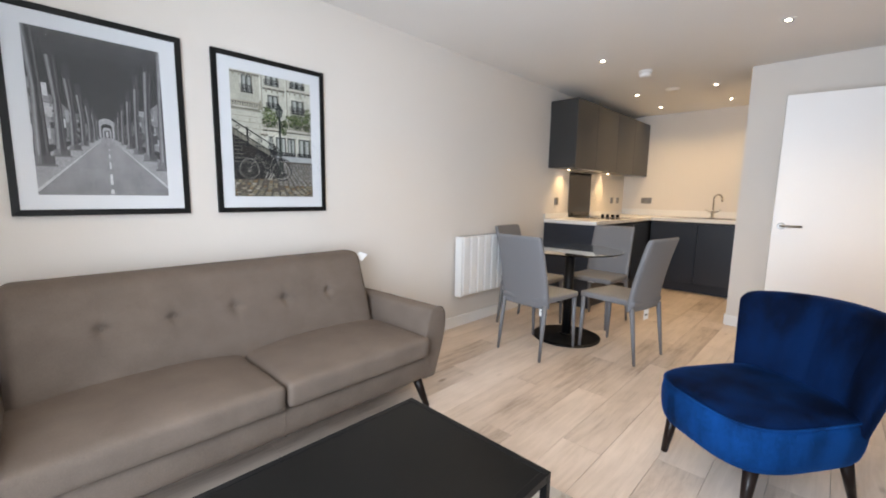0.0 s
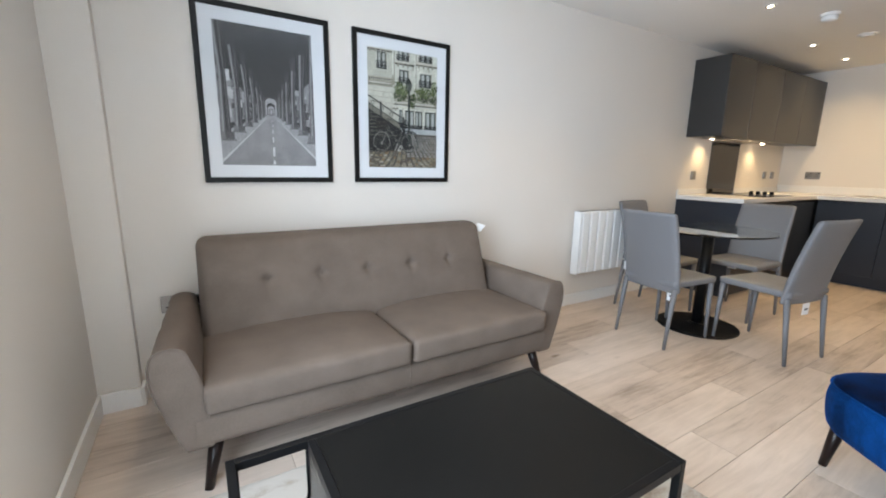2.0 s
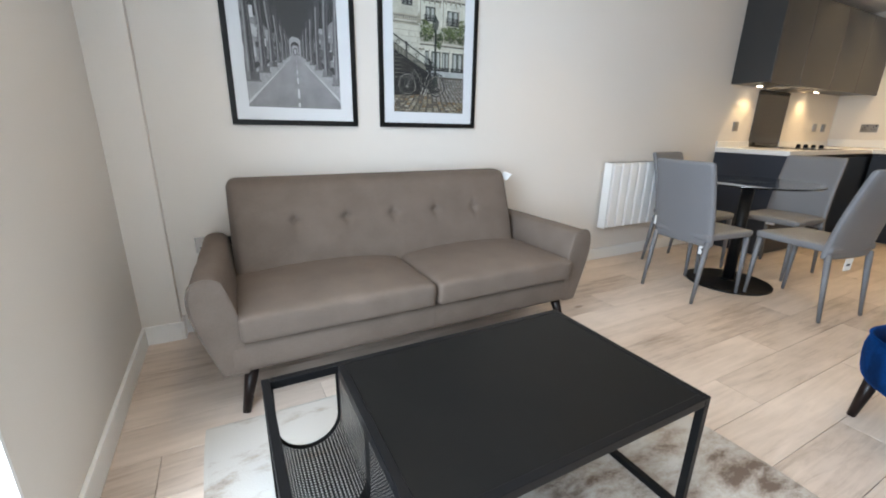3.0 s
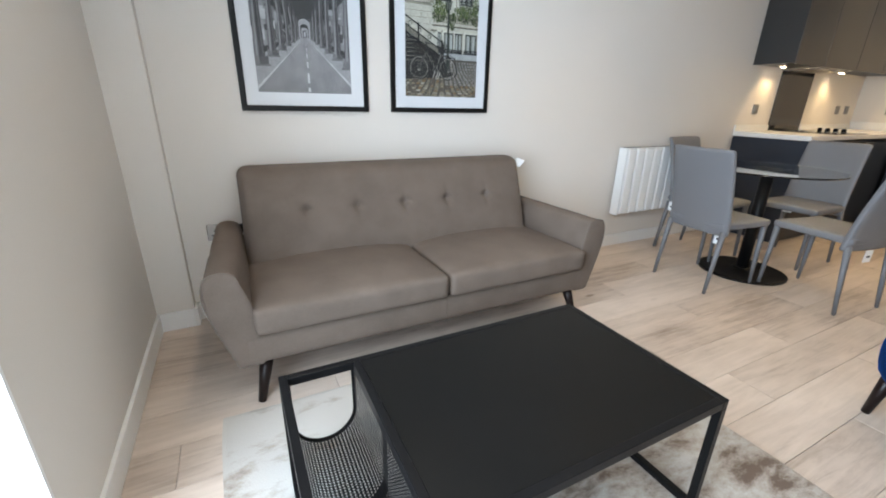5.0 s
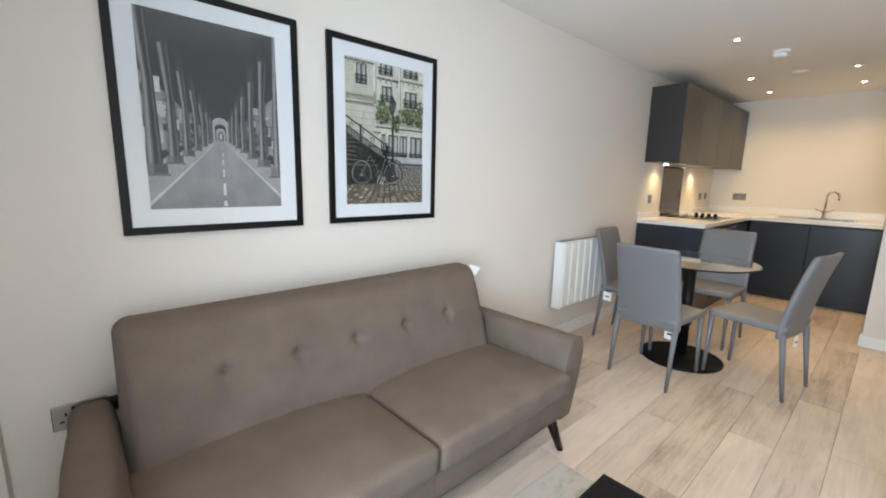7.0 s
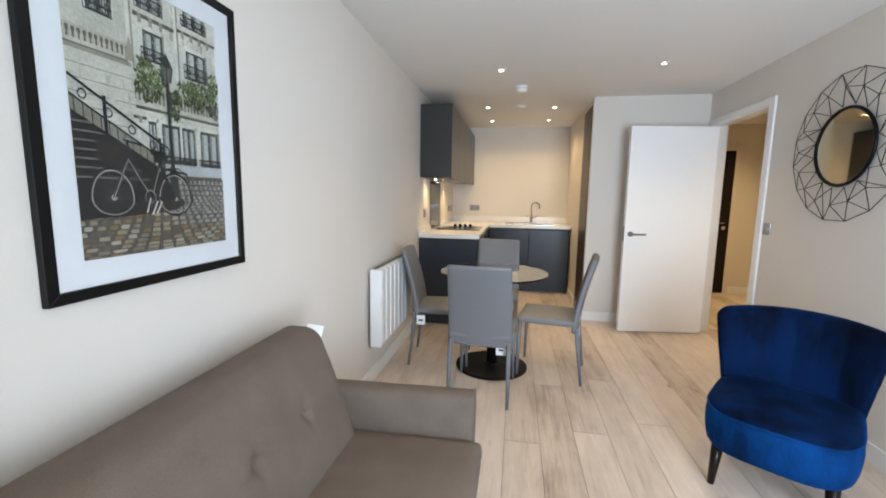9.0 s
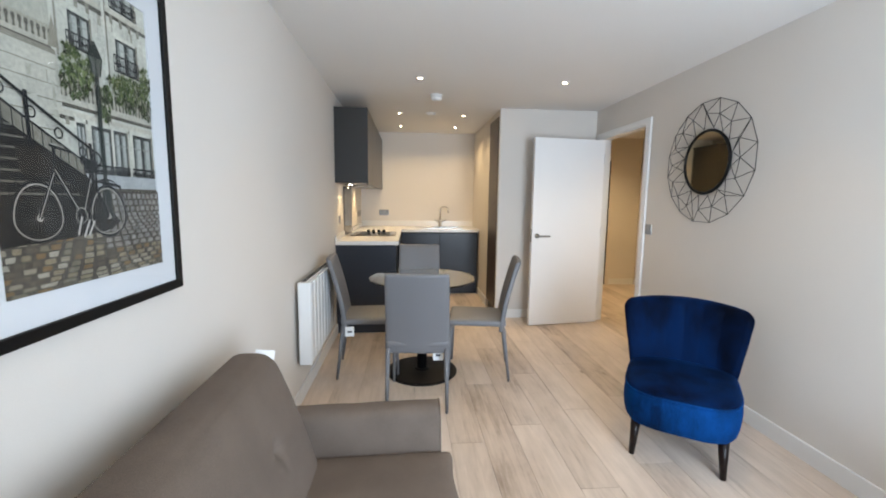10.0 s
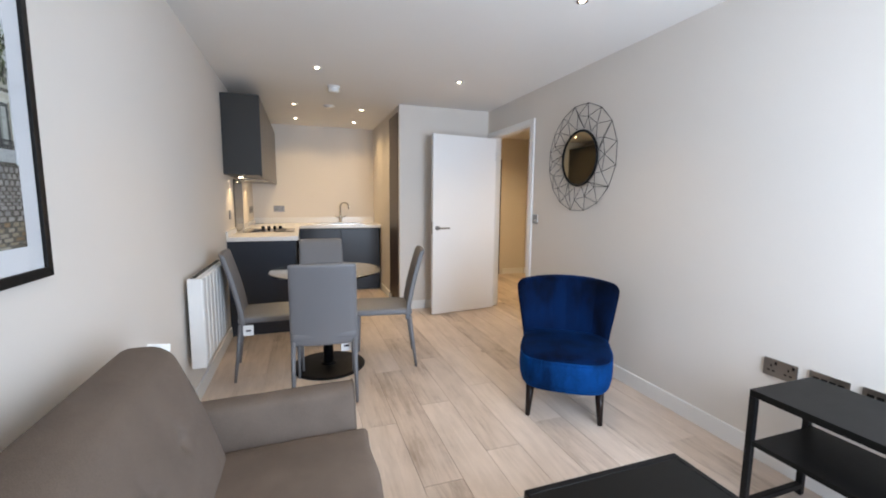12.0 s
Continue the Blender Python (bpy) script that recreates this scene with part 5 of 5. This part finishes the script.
def downlight(x, y):
    ob = thing("downlight", x, y, CEIL, 0, "small round recessed ceiling downlight, switched on", "ceiling light", "ceiling downlights")
    part("trim", lathe([(0.023, -0.001), (0.024, -0.003), (0.037, -0.006), (0.043, -0.002), (0.043, -0.0005)], 32), WHITE, ob, "white trim ring")
    part("lens", lathe([(0.002, -0.0042), (0.0165, -0.0042), (0.0165, -0.0055), (0.002, -0.0065)], 24), LAMPGLOW, ob, "glowing lens")
    part("reflector", lathe([(0.0175, -0.004), (0.0185, -0.0062), (0.0300, -0.0068), (0.0310, -0.004)], 32), CHROME, ob, "chrome bezel")


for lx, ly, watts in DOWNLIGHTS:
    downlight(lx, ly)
for ly in (4.52, 5.62):
    ob = thing("cabinet_light", -2.19, ly, 1.4965, 0, "small round light under the wall cabinet, switched on", "cabinet light", "lights under the wall cabinets")
    part("trim", lathe([(0.022, -0.011), (0.034, -0.010), (0.036, -0.0005)], 28), CHROME, ob)
    part("lens", lathe([(0.002, -0.0115), (0.020, -0.0115), (0.020, -0.0125), (0.002, -0.0125)], 20), LAMPGLOW, ob, "glowing lens")
ob = thing("smoke_alarm", -1.32, 4.20, CEIL, 0, "round white smoke alarm on the ceiling", "smoke alarm")
part("base", lathe([(0.060, -0.0005), (0.060, -0.014), (0.053, -0.016)], 36), WHITE, ob)
part("dome", lathe([(0.051, -0.0162), (0.051, -0.040), (0.042, -0.052), (0.004, -0.054)], 36), WHITE, ob, smooth=True)
ob = thing("air_valve", -1.32, 5.05, CEIL, 0, "round white ventilation valve in the ceiling", "vent")
part("rim", lathe([(0.070, -0.0005), (0.070, -0.006), (0.055, -0.010), (0.052, -0.004)], 40), WHITE, ob)
part("cone", lathe([(0.046, -0.006), (0.044, -0.014), (0.004, -0.016)], 40), WHITE, ob, smooth=True)


# ---- floor planks ----
PW, PL = 0.1915, 1.28


def plank_mesh(length, width):
    bm = bmesh.new()
    c = 0.0009
    w, l = width / 2 - 0.0010, length / 2 - 0.0009
    lo = [bm.verts.new((x, y, -0.009)) for x, y in ((-w, -l), (w, -l), (w, l), (-w, l))]
    md = [bm.verts.new((x, y, -c)) for x, y in ((-w, -l), (w, -l), (w, l), (-w, l))]
    hi = [bm.verts.new((x, y, 0)) for x, y in ((c - w, c - l), (w - c, c - l), (w - c, l - c), (c - w, l - c))]
    for a, b in ((lo, md), (md, hi)):
        for i in range(4):
            bm.faces.new((a[i], a[(i + 1) % 4], b[(i + 1) % 4], b[i]))
    bm.faces.new(hi)
    me = bpy.data.meshes.new("plank")
    bm.to_mesh(me)
    bm.free()
    me.materials.append(OAK)
    return me


def planks():
    floor_ob = bpy.data.objects["floor"]
    cache = {}
    areas = [(XW, XE, YS, YP), (XW, XP, YP, YK), (XE, 2.1, 2.4, YK)]
    for ax0, ax1, ay0, ay1 in areas:
        row = math.floor((ax0 + 0.58) / PW)
        while -0.58 + row * PW < ax1:
            x0, x1 = max(ax0, -0.58 + row * PW), min(ax1, -0.58 + (row + 1) * PW)
            shift = (row * 0.437 + 0.6255) % 1.0 * PL
            y = ay0 - shift + math.floor(0)
            while y < ay1:
                y0, y1 = max(ay0, y), min(ay1, y + PL)
                if y1 - y0 > 0.03 and x1 - x0 > 0.006 and not (ax0 == XE and x1 < XE + 0.01):
                    key = (round(y1 - y0, 3), round(x1 - x0, 3))
                    if key not in cache:
                        cache[key] = plank_mesh(*key)
                    ob = new("plank", cache[key])
                    ob.location = ((x0 + x1) / 2, (y0 + y1) / 2, 0)
                    ob.parent = floor_ob
                y += PL
            row += 1


planks()
